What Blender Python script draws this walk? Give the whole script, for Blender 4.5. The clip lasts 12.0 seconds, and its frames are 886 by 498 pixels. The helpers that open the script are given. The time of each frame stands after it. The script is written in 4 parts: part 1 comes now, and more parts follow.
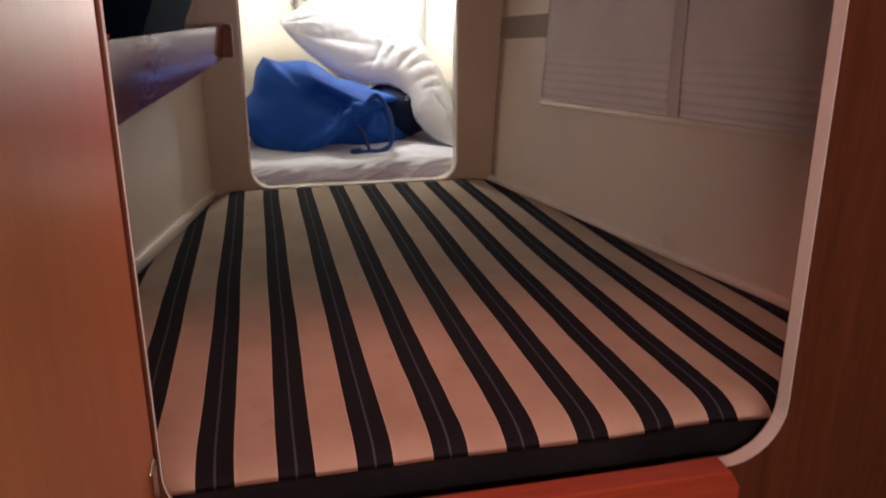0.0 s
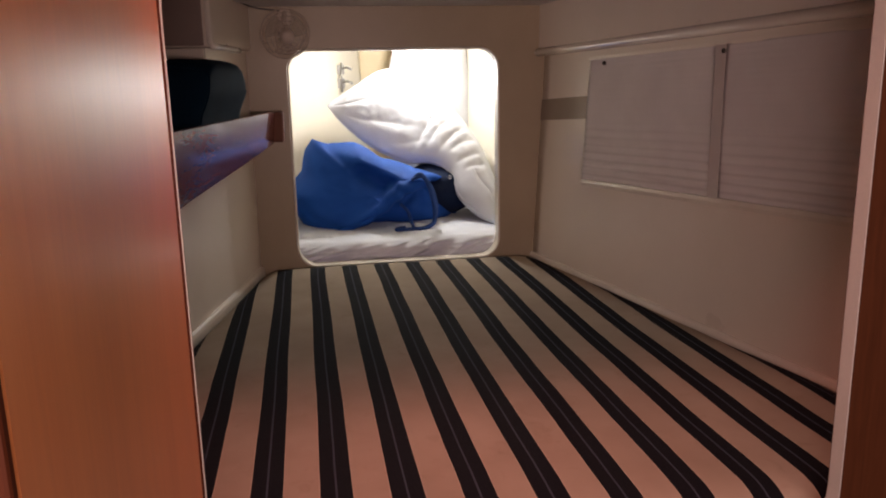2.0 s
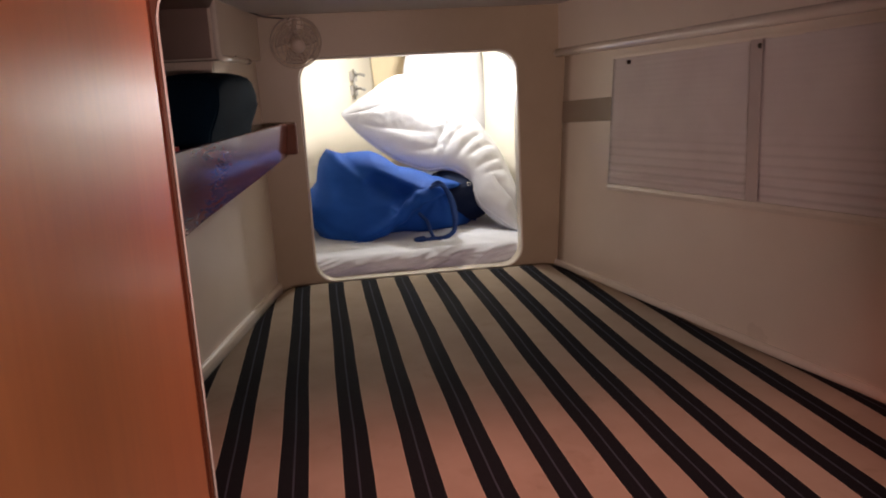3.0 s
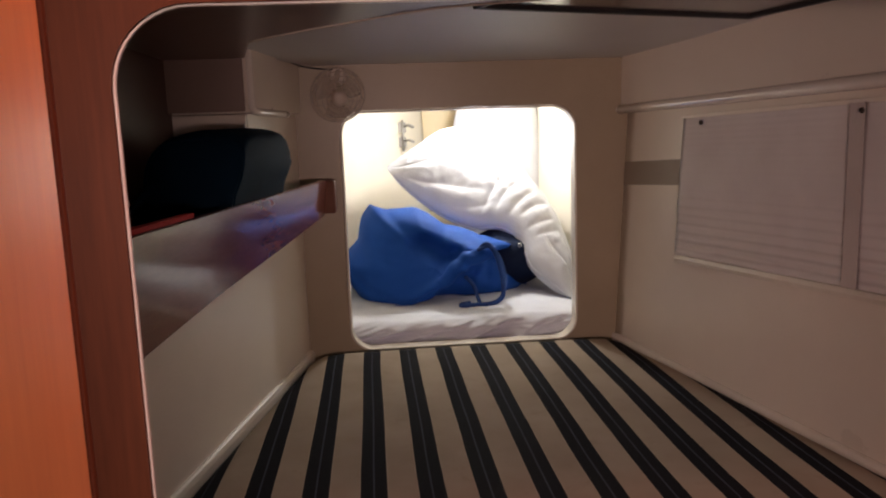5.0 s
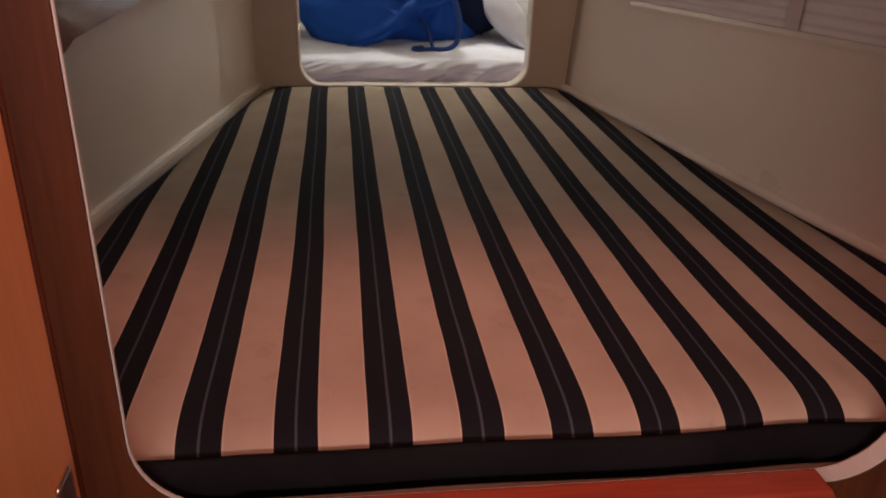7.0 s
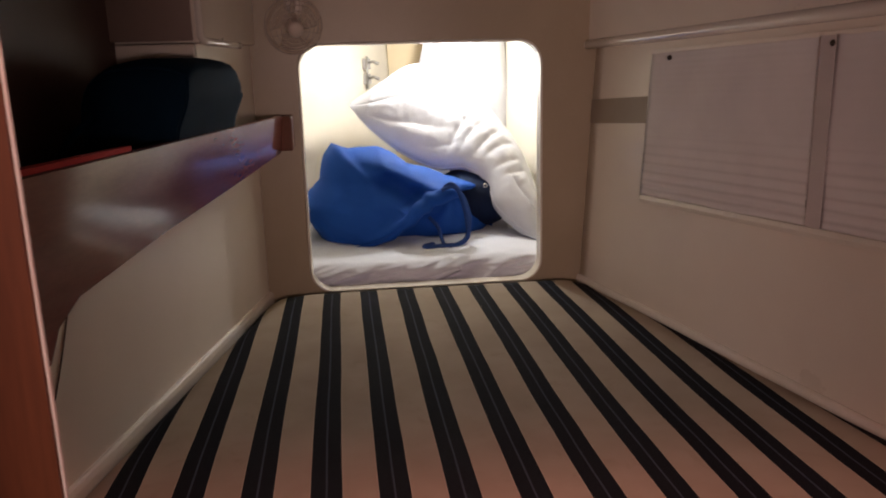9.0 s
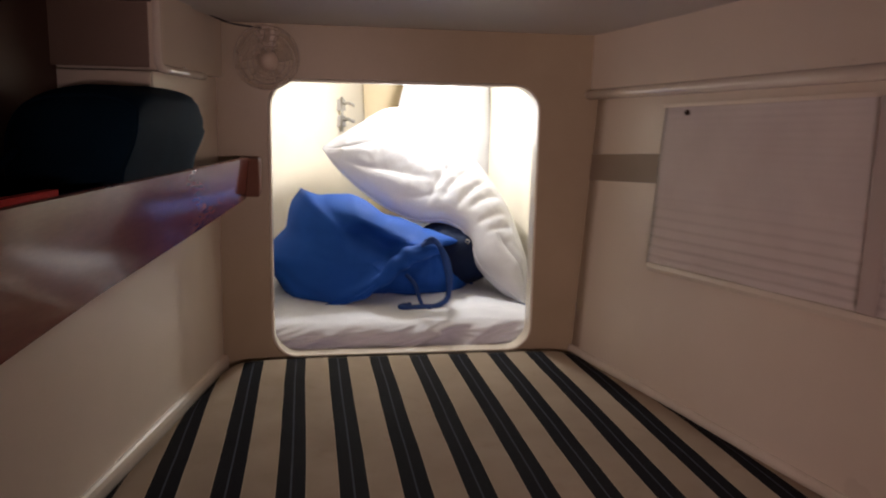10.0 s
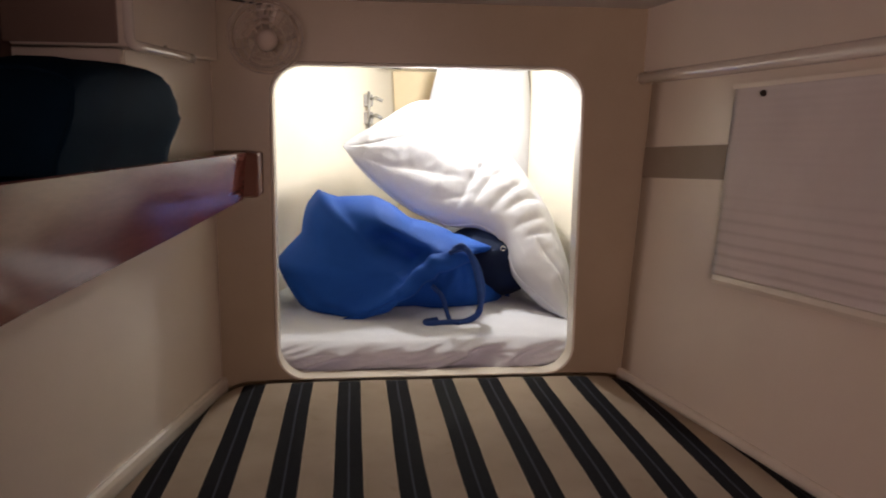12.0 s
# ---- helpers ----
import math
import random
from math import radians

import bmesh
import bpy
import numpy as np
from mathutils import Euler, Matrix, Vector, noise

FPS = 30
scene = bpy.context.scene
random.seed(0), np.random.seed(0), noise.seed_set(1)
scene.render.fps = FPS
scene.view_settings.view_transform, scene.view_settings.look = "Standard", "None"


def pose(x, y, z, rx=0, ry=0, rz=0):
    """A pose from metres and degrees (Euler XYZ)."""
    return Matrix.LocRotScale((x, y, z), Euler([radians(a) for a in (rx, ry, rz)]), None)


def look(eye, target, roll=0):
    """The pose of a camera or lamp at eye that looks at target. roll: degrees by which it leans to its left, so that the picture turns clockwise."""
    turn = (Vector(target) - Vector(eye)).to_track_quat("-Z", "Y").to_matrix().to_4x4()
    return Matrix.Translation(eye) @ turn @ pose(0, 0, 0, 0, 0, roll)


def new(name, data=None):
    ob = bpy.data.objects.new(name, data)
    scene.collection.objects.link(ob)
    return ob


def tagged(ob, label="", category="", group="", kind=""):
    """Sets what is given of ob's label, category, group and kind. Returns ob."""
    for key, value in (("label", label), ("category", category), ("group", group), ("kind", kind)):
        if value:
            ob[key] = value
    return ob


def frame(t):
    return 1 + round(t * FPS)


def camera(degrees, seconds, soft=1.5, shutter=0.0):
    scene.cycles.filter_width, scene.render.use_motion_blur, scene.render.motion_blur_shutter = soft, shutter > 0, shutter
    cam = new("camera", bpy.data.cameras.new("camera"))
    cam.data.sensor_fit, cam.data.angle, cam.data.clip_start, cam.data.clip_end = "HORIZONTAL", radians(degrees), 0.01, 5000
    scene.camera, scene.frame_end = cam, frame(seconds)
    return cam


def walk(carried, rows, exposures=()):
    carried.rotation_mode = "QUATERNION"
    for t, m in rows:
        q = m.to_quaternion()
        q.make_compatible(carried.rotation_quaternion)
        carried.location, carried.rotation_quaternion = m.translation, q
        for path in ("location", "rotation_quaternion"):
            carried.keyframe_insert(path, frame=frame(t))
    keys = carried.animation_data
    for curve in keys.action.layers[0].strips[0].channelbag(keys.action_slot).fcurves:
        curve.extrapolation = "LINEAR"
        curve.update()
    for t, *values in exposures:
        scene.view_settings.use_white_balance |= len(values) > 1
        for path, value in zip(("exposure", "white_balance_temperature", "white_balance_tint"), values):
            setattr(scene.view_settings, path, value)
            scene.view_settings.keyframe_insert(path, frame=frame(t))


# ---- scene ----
cam = camera(58.9, 12.0, soft=2.0, shutter=0.5)
PATH = [
    (0, (-0.276, 0.581, 1.409), (0.152, 2.437, 0.797), -0.1),
    (0.5, (-0.285, 0.58, 1.428), (0.122, 2.468, 0.907), -0.3),
    (1, (-0.284, 0.576, 1.433), (0.081, 2.484, 0.955), -0.5),
    (1.5, (-0.281, 0.572, 1.441), (0.06, 2.487, 0.978), -0.6),
    (2, (-0.282, 0.558, 1.439), (0.051, 2.481, 0.999), -1.1),
    (2.5, (-0.288, 0.569, 1.45), (0.022, 2.497, 1.017), -2.3),
    (3, (-0.284, 0.647, 1.45), (0.01, 2.577, 1.014), -3.0),
    (3.2, (-0.288, 0.695, 1.444), (-0.003, 2.627, 1.01), -2.7),
    (4.8, (-0.253, 0.834, 1.478), (-0.091, 2.797, 1.134), -2.0),
    (5, (-0.244, 0.837, 1.477), (-0.07, 2.804, 1.156), -2.0),
    (5.5, (-0.245, 0.828, 1.475), (-0.03, 2.793, 1.173), -1.6),
    (6, (-0.238, 0.807, 1.438), (-0.013, 2.73, 0.938), -0.8),
    (6.5, (-0.21, 0.794, 1.374), (0.027, 2.608, 0.566), 1.2),
    (6.7, (-0.212, 0.784, 1.376), (0.04, 2.572, 0.518), 2.2),
    (8.3, (-0.2, 0.787, 1.44), (0.05, 2.692, 0.883), 0.8),
    (8.5, (-0.221, 0.793, 1.469), (0.024, 2.715, 0.979), 0.1),
    (9, (-0.211, 0.881, 1.457), (0.024, 2.812, 0.994), -1.5),
    (9.5, (-0.224, 0.978, 1.478), (0.088, 2.902, 1.028), -0.9),
    (10, (-0.234, 1.11, 1.451), (0.105, 3.05, 1.1), 1.2),
    (10.5, (-0.205, 1.28, 1.43), (0.028, 3.241, 1.11), 2.4),
    (11, (-0.188, 1.333, 1.424), (-0.025, 3.299, 1.094), 0.9),
    (11.5, (-0.199, 1.348, 1.414), (0.006, 3.308, 1.071), 0.2),
    (12, (-0.154, 1.346, 1.413), (0.068, 3.305, 1.075), 0.7),
]
walk(cam, [(t, look(eye, target, roll)) for t, eye, target, roll in PATH])

# ---- world and lamps ----
world = bpy.data.worlds.new("night")
scene.world = world
world.use_nodes = True
world.node_tree.nodes["Background"].inputs["Color"].default_value = (0.02, 0.022, 0.03, 1)
world.node_tree.nodes["Background"].inputs["Strength"].default_value = 0.1

FOREPEAK_LAMP = (0.13, 3.66, 1.598)
# unseen fill light behind the viewpoint, added to lift the berth walls
PASSAGE_FILL = (-0.32, -0.155, 1.36)
# unseen reddish lamp, added to lay a pink patch on the near mattress
ADDED_DOOR_LAMP = (-0.11, 1.14, 1.93)


def disc_lamp(name, place, size, watts, colour, spread=180):
    data = bpy.data.lights.new(name, "AREA")
    data.shape, data.size, data.energy, data.color, data.spread = "DISK", size, watts, colour, radians(spread)
    ob = new(name, data)
    ob.location = place
    return ob


bulb = bpy.data.lights.new("forepeak_lamp_light", "POINT")
bulb.energy, bulb.color, bulb.shadow_soft_size = 13.5, (1.0, 0.975, 0.945), 0.03
new("forepeak_lamp_light", bulb).location = (FOREPEAK_LAMP[0], FOREPEAK_LAMP[1], FOREPEAK_LAMP[2] - 0.027)
# added fill from the passage end, where no source is known
strip = disc_lamp("fill_strip_light", (PASSAGE_FILL[0], PASSAGE_FILL[1] + 0.003, PASSAGE_FILL[2]), 0.84, 18.0, (1.0, 0.69, 0.645))
strip.rotation_euler = (radians(90), 0, 0)
strip.data.shape, strip.data.size_y = "RECTANGLE", 0.07
disc_lamp("added_door_light", (ADDED_DOOR_LAMP[0], ADDED_DOOR_LAMP[1], ADDED_DOOR_LAMP[2] - 0.020), 0.20, 3.0, (1.0, 0.36, 0.295), 100).rotation_euler = (radians(33), 0, 0)


# ---- materials ----
def node_material(name):
    m = bpy.data.materials.new(name)
    m.use_nodes = True
    return m, m.node_tree.nodes, m.node_tree.links, m.node_tree.nodes["Principled BSDF"]


def mix_rgb(nodes, links, fac, a, b, blend="MIX"):
    n = nodes.new("ShaderNodeMix")
    n.data_type, n.blend_type = "RGBA", blend
    for socket, v in ((n.inputs[0], fac), (n.inputs[6], a), (n.inputs[7], b)):
        if hasattr(v, "links"):
            links.new(v, socket)
        elif isinstance(v, tuple):
            socket.default_value = (*v, 1)
        else:
            socket.default_value = v
    return n.outputs[2]


def coords(nodes, links, scale=(1, 1, 1)):
    t, mp = nodes.new("ShaderNodeTexCoord"), nodes.new("ShaderNodeMapping")
    mp.inputs["Scale"].default_value = scale
    links.new(t.outputs["Object"], mp.inputs["Vector"])
    return mp.outputs["Vector"]


def noise_tex(nodes, links, vec, scale, detail=4, rough=0.55, distortion=0.0):
    n = nodes.new("ShaderNodeTexNoise")
    n.inputs["Scale"].default_value, n.inputs["Detail"].default_value = scale, detail
    n.inputs["Roughness"].default_value, n.inputs["Distortion"].default_value = rough, distortion
    links.new(vec, n.inputs["Vector"])
    return n.outputs["Fac"]


def ramp(nodes, links, fac, stops):
    r = nodes.new("ShaderNodeValToRGB")
    links.new(fac, r.inputs["Fac"])
    e = r.color_ramp.elements
    while len(e) < len(stops):
        e.new(0.5)
    for el, (p, c) in zip(e, stops):
        el.position, el.color = p, (*c, 1)
    return r.outputs["Color"]


def add_bump(nodes, links, bsdf, height, strength, distance=0.001):
    b = nodes.new("ShaderNodeBump")
    b.inputs["Strength"].default_value, b.inputs["Distance"].default_value = strength, distance
    links.new(height, b.inputs["Height"])
    links.new(b.outputs["Normal"], bsdf.inputs["Normal"])


def calc(nodes, links, op, a, b=None, c=None):
    n = nodes.new("ShaderNodeMath")
    n.operation = op
    for socket, v in zip(n.inputs, (a, b, c)):
        if v is None:
            continue
        if hasattr(v, "links"):
            links.new(v, socket)
        else:
            socket.default_value = v
    return n.outputs[0]


def speckled(name, a, b, rough=0.5, grain=400, patch=4, bump=0.15, coat=0.0, metal=0.0, rough_var=0.1, distance=0.001, spec=0.5):
    """A painted, moulded or woven surface: slow blotches, fine grain, uneven gloss."""
    m, nodes, links, bsdf = node_material(name)
    vec = coords(nodes, links)
    slow, fine = noise_tex(nodes, links, vec, patch, 5, 0.6), noise_tex(nodes, links, vec, grain, 2)
    both = calc(nodes, links, "ADD", calc(nodes, links, "MULTIPLY", slow, 0.7), calc(nodes, links, "MULTIPLY", fine, 0.3))
    links.new(ramp(nodes, links, both, [(0.35, a), (0.65, b)]), bsdf.inputs["Base Color"])
    links.new(calc(nodes, links, "ADD", rough - rough_var / 2, calc(nodes, links, "MULTIPLY", slow, rough_var)), bsdf.inputs["Roughness"])
    bsdf.inputs["Metallic"].default_value, bsdf.inputs["Coat Weight"].default_value = metal, coat
    bsdf.inputs["Specular IOR Level"].default_value = spec
    bsdf.inputs["Coat Roughness"].default_value = 0.12
    add_bump(nodes, links, bsdf, fine, bump, distance)
    return m


def wood(name, dark, light, grain_axis="z", rough=0.35, coat=0.4, coat_rough=0.15, spec=0.5, coat_ior=1.5, bump=0.12):
    """Varnished wood with long grain lines, broad figure and pores."""
    m, nodes, links, bsdf = node_material(name)
    s = {"x": (0.6, 9, 9), "y": (9, 0.6, 9), "z": (9, 9, 0.6)}[grain_axis]
    vec = coords(nodes, links, s)
    broad = noise_tex(nodes, links, vec, 1.6, 5, 0.6, 0.8)
    lines = noise_tex(nodes, links, coords(nodes, links, tuple(v * 6 for v in s)), 3.0, 4, 0.65)
    both = calc(nodes, links, "ADD", calc(nodes, links, "MULTIPLY", broad, 0.55), calc(nodes, links, "MULTIPLY", lines, 0.45))
    mid = tuple((p + q) / 2 for p, q in zip(dark, light))
    links.new(ramp(nodes, links, both, [(0.32, dark), (0.5, mid), (0.68, light)]), bsdf.inputs["Base Color"])
    links.new(calc(nodes, links, "ADD", rough - 0.05, calc(nodes, links, "MULTIPLY", lines, 0.1)), bsdf.inputs["Roughness"])
    bsdf.inputs["Coat Weight"].default_value, bsdf.inputs["Coat Roughness"].default_value = coat, coat_rough
    bsdf.inputs["Specular IOR Level"].default_value, bsdf.inputs["Coat IOR"].default_value = spec, coat_ior
    add_bump(nodes, links, bsdf, lines, bump, 0.0006)
    return m


def striped_fabric(name):
    """Woven mattress cloth: wide beige and near-black stripes, a thin blue line in each dark stripe, pale edges."""
    m, nodes, links, bsdf = node_material(name)
    vec = coords(nodes, links)
    sep = nodes.new("ShaderNodeSeparateXYZ")
    links.new(vec, sep.inputs[0])
    wobble = calc(nodes, links, "MULTIPLY", calc(nodes, links, "SUBTRACT", noise_tex(nodes, links, vec, 3.5, 2), 0.5), 0.005)
    x = calc(nodes, links, "ADD", sep.outputs[0], wobble)
    pitch = calc(nodes, links, "SUBTRACT", 0.1010, calc(nodes, links, "MULTIPLY", sep.outputs[1], 0.0016))
    u = calc(nodes, links, "FRACT", calc(nodes, links, "ADD", calc(nodes, links, "DIVIDE", calc(nodes, links, "ADD", x, 0.264), pitch), 10.5))
    d = calc(nodes, links, "ABSOLUTE", calc(nodes, links, "SUBTRACT", u, 0.5))
    weave = noise_tex(nodes, links, coords(nodes, links, (1, 1, 1)), 900, 2)
    slow = noise_tex(nodes, links, vec, 6, 4)
    beige = ramp(nodes, links, slow, [(0.3, (0.33, 0.262, 0.20)), (0.7, (0.41, 0.332, 0.258))])
    stain = ramp(nodes, links, noise_tex(nodes, links, vec, 14, 5, 0.65, 1.2), [(0.58, (0, 0, 0)), (0.74, (0.35, 0.35, 0.35))])
    beige = mix_rgb(nodes, links, stain, beige, (0.24, 0.175, 0.125))
    black = ramp(nodes, links, weave, [(0.3, (0.006, 0.006, 0.008)), (0.7, (0.016, 0.016, 0.020))])
    c = mix_rgb(nodes, links, calc(nodes, links, "LESS_THAN", d, 0.247), beige, (0.50, 0.41, 0.32))
    c = mix_rgb(nodes, links, calc(nodes, links, "LESS_THAN", d, 0.234), c, black)
    c = mix_rgb(nodes, links, calc(nodes, links, "LESS_THAN", d, 0.014), c, (0.052, 0.060, 0.082))
    links.new(c, bsdf.inputs["Base Color"])
    bsdf.inputs["Roughness"].default_value = 0.9
    bsdf.inputs["Specular IOR Level"].default_value = 0.06
    add_bump(nodes, links, bsdf, weave, 0.25, 0.0008)
    return m


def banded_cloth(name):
    """Thin pleated cloth: pleat shading painted as darker bands towards its lower edge, a fine weave and slow blotches.
    """
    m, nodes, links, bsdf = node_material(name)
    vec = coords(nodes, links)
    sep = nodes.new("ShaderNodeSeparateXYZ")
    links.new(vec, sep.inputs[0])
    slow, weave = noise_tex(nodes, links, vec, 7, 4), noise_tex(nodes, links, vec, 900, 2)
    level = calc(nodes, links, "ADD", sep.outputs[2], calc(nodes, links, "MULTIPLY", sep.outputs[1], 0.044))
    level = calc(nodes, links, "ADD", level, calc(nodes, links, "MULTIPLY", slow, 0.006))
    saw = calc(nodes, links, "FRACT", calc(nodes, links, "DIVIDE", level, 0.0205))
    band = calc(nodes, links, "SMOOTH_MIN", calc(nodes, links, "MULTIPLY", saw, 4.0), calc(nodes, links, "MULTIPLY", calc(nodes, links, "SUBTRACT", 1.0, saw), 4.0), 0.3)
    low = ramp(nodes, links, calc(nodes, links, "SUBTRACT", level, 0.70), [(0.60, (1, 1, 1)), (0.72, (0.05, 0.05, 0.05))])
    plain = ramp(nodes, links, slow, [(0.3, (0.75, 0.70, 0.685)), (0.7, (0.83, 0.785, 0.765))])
    # darker tone that paints in the shade between pleats
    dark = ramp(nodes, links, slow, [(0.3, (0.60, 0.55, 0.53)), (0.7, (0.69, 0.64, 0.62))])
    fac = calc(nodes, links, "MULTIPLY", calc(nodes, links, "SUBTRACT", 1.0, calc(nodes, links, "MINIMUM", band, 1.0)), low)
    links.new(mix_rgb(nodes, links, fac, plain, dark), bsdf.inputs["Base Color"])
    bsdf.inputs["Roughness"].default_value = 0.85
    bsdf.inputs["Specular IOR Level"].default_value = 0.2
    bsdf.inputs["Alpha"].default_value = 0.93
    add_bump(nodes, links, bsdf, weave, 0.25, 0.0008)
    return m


def glassy(name, colour, alpha_mix):
    """Thin clear plastic: mostly see-through, with gloss."""
    m, nodes, links, bsdf = node_material(name)
    bsdf.inputs["Base Color"].default_value = (*colour, 1)
    bsdf.inputs["Roughness"].default_value = 0.12
    bsdf.inputs["Alpha"].default_value = alpha_mix
    return m


CREAM = speckled("cream_gelcoat", (0.735, 0.66, 0.565), (0.795, 0.72, 0.625), 0.30, 500, 3, 0.05, rough_var=0.16)
LOCKER = speckled("glossy_locker_moulding", (0.68, 0.60, 0.51), (0.74, 0.66, 0.565), 0.16, 500, 3, 0.04, rough_var=0.08)
TAN = speckled("tan_vinyl_lining", (0.33, 0.263, 0.176), (0.40, 0.322, 0.222), 0.38, 700, 2.5, 0.12, rough_var=0.2)
TRIM = speckled("cream_plastic_trim", (0.70, 0.64, 0.55), (0.78, 0.72, 0.63), 0.25, 300, 6, 0.05)
LINING = speckled("cream_lining", (0.50, 0.495, 0.45), (0.57, 0.56, 0.51), 0.4, 300, 6, 0.08, spec=0.3)
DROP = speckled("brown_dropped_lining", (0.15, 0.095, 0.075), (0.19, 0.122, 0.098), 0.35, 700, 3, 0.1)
GLOSSRIM = speckled("glossy_cream_rim", (0.74, 0.68, 0.60), (0.80, 0.74, 0.66), 0.10, 300, 6, 0.03, coat=1.0, rough_var=0.04, spec=0.9)
STRIP = speckled("flat_tan_strip", (0.27, 0.215, 0.165), (0.32, 0.26, 0.205), 0.5, 500, 6, 0.1)
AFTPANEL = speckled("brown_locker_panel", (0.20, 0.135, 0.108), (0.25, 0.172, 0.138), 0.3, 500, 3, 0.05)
CLEAT = speckled("brown_stained_cleat", (0.14, 0.062, 0.042), (0.19, 0.088, 0.060), 0.6, 300, 6, 0.1, spec=0.15)
# dull mauve that paints the soft dark gap between the blinds
GAPSHADE = speckled("blind_gap_shade", (0.52, 0.455, 0.43), (0.60, 0.53, 0.505), 0.6, 500, 6, 0.1, spec=0.2)
CEIL = speckled("grey_white_headliner", (0.54, 0.525, 0.505), (0.62, 0.605, 0.585), 0.45, 800, 2, 0.1)
HULL = speckled("forepeak_gelcoat", (0.73, 0.675, 0.56), (0.79, 0.735, 0.625), 0.5, 300, 3, 0.2)
PINE = speckled("yellowed_forepeak_lining", (0.72, 0.58, 0.34), (0.80, 0.67, 0.44), 0.5, 200, 3, 0.2)
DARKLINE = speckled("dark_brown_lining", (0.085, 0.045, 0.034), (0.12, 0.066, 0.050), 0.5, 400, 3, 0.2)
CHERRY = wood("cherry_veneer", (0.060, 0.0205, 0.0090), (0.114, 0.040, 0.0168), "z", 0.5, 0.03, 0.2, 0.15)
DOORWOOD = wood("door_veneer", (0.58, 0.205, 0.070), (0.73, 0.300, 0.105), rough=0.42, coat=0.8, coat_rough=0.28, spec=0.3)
MAHOGANY = wood("mahogany_moulding", (0.050, 0.013, 0.006), (0.10, 0.027, 0.011), "z", 0.6, 0.0, 0.2, 0.1)
SILLWOOD = wood("red_sill_wood", (0.22, 0.036, 0.018), (0.36, 0.066, 0.030), "x", 0.22, 0.6)
FASCIA = wood("varnished_fascia", (0.150, 0.040, 0.032), (0.225, 0.062, 0.050), "y", 0.60, 1.0, 0.105, 0.02, 1.9, 0.0)
REDEDGE = speckled("red_edge_strip", (0.42, 0.012, 0.008), (0.50, 0.018, 0.012), 0.7, 200, 8, 0.05, spec=0.05)
STRIPES = striped_fabric("striped_mattress_cloth")
BLACKCLOTH = speckled("black_border_cloth", (0.005, 0.005, 0.006), (0.012, 0.012, 0.014), 0.95, 900, 8, 0.3, spec=0.05)
PIPING = speckled("blue_grey_piping", (0.055, 0.062, 0.085), (0.085, 0.095, 0.12), 0.8, 900, 10, 0.2)
BOARD = speckled("brown_berth_board", (0.17, 0.125, 0.085), (0.22, 0.165, 0.115), 0.6, 300, 5, 0.2)
SHEET = speckled("white_bed_sheet", (0.66, 0.68, 0.76), (0.73, 0.75, 0.83), 0.85, 1200, 5, 0.2, spec=0.2)
LINEN = speckled("white_pillow_linen", (0.55, 0.565, 0.615), (0.62, 0.635, 0.685), 0.95, 1200, 5, 0.15, spec=0.05)
BLUE = speckled("royal_blue_cotton", (0.004, 0.056, 0.30), (0.008, 0.076, 0.385), 0.8, 900, 5, 0.25, spec=0.25)
NAVY = speckled("navy_nylon", (0.003, 0.010, 0.021), (0.005, 0.020, 0.040), 0.85, 900, 6, 0.3, spec=0.05)
# sack cotton with the pillow's shade put into its colour
SACKSHADE = speckled("shaded_sack_cotton", (0.003, 0.008, 0.030), (0.006, 0.016, 0.055), 0.85, 900, 6, 0.3, spec=0.2)
NAVYCORD = speckled("dark_blue_cord", (0.004, 0.034, 0.17), (0.008, 0.05, 0.23), 0.8, 900, 9, 0.3)
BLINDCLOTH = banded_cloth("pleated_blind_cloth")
PIN = speckled("dark_bronze", (0.03, 0.022, 0.018), (0.05, 0.038, 0.03), 0.4, 300, 20, 0.05, metal=0.6)
CHROME = speckled("brushed_chrome", (0.62, 0.61, 0.58), (0.72, 0.71, 0.69), 0.25, 300, 15, 0.05, metal=1.0)
PEWTER = speckled("dull_zinc", (0.28, 0.27, 0.25), (0.38, 0.37, 0.35), 0.45, 300, 15, 0.1, metal=0.8)
GASKET = speckled("black_hatch_gasket", (0.008, 0.008, 0.009), (0.016, 0.016, 0.018), 0.5, 300, 10, 0.1)
SMOKED = speckled("smoked_hatch_pane", (0.10, 0.075, 0.075), (0.13, 0.10, 0.10), 0.15, 100, 3, 0.02)
FANPLASTIC = glassy("clear_fan_plastic", (0.62, 0.52, 0.43), 0.30)
FANRING = glassy("milky_fan_cage", (0.66, 0.56, 0.47), 0.42)
FANHUB = speckled("pale_fan_hub", (0.50, 0.42, 0.35), (0.58, 0.49, 0.41), 0.4, 300, 10, 0.05)
SOLE = wood("cabin_sole", (0.16, 0.07, 0.03), (0.27, 0.13, 0.06), "y", 0.35)


def glowing(name, colour, strength):
    m, nodes, links, bsdf = node_material(name)
    bsdf.inputs["Base Color"].default_value = (*colour, 1)
    bsdf.inputs["Emission Color"].default_value = (*colour, 1)
    bsdf.inputs["Emission Strength"].default_value = strength
    return m


LENS_COOL = glowing("lit_lamp_lens", (1.0, 0.93, 0.80), 6.0)
# glow for the two lamps added in the passage
LENS_WARM = glowing("lit_warm_lens", (1.0, 0.62, 0.40), 3.0)


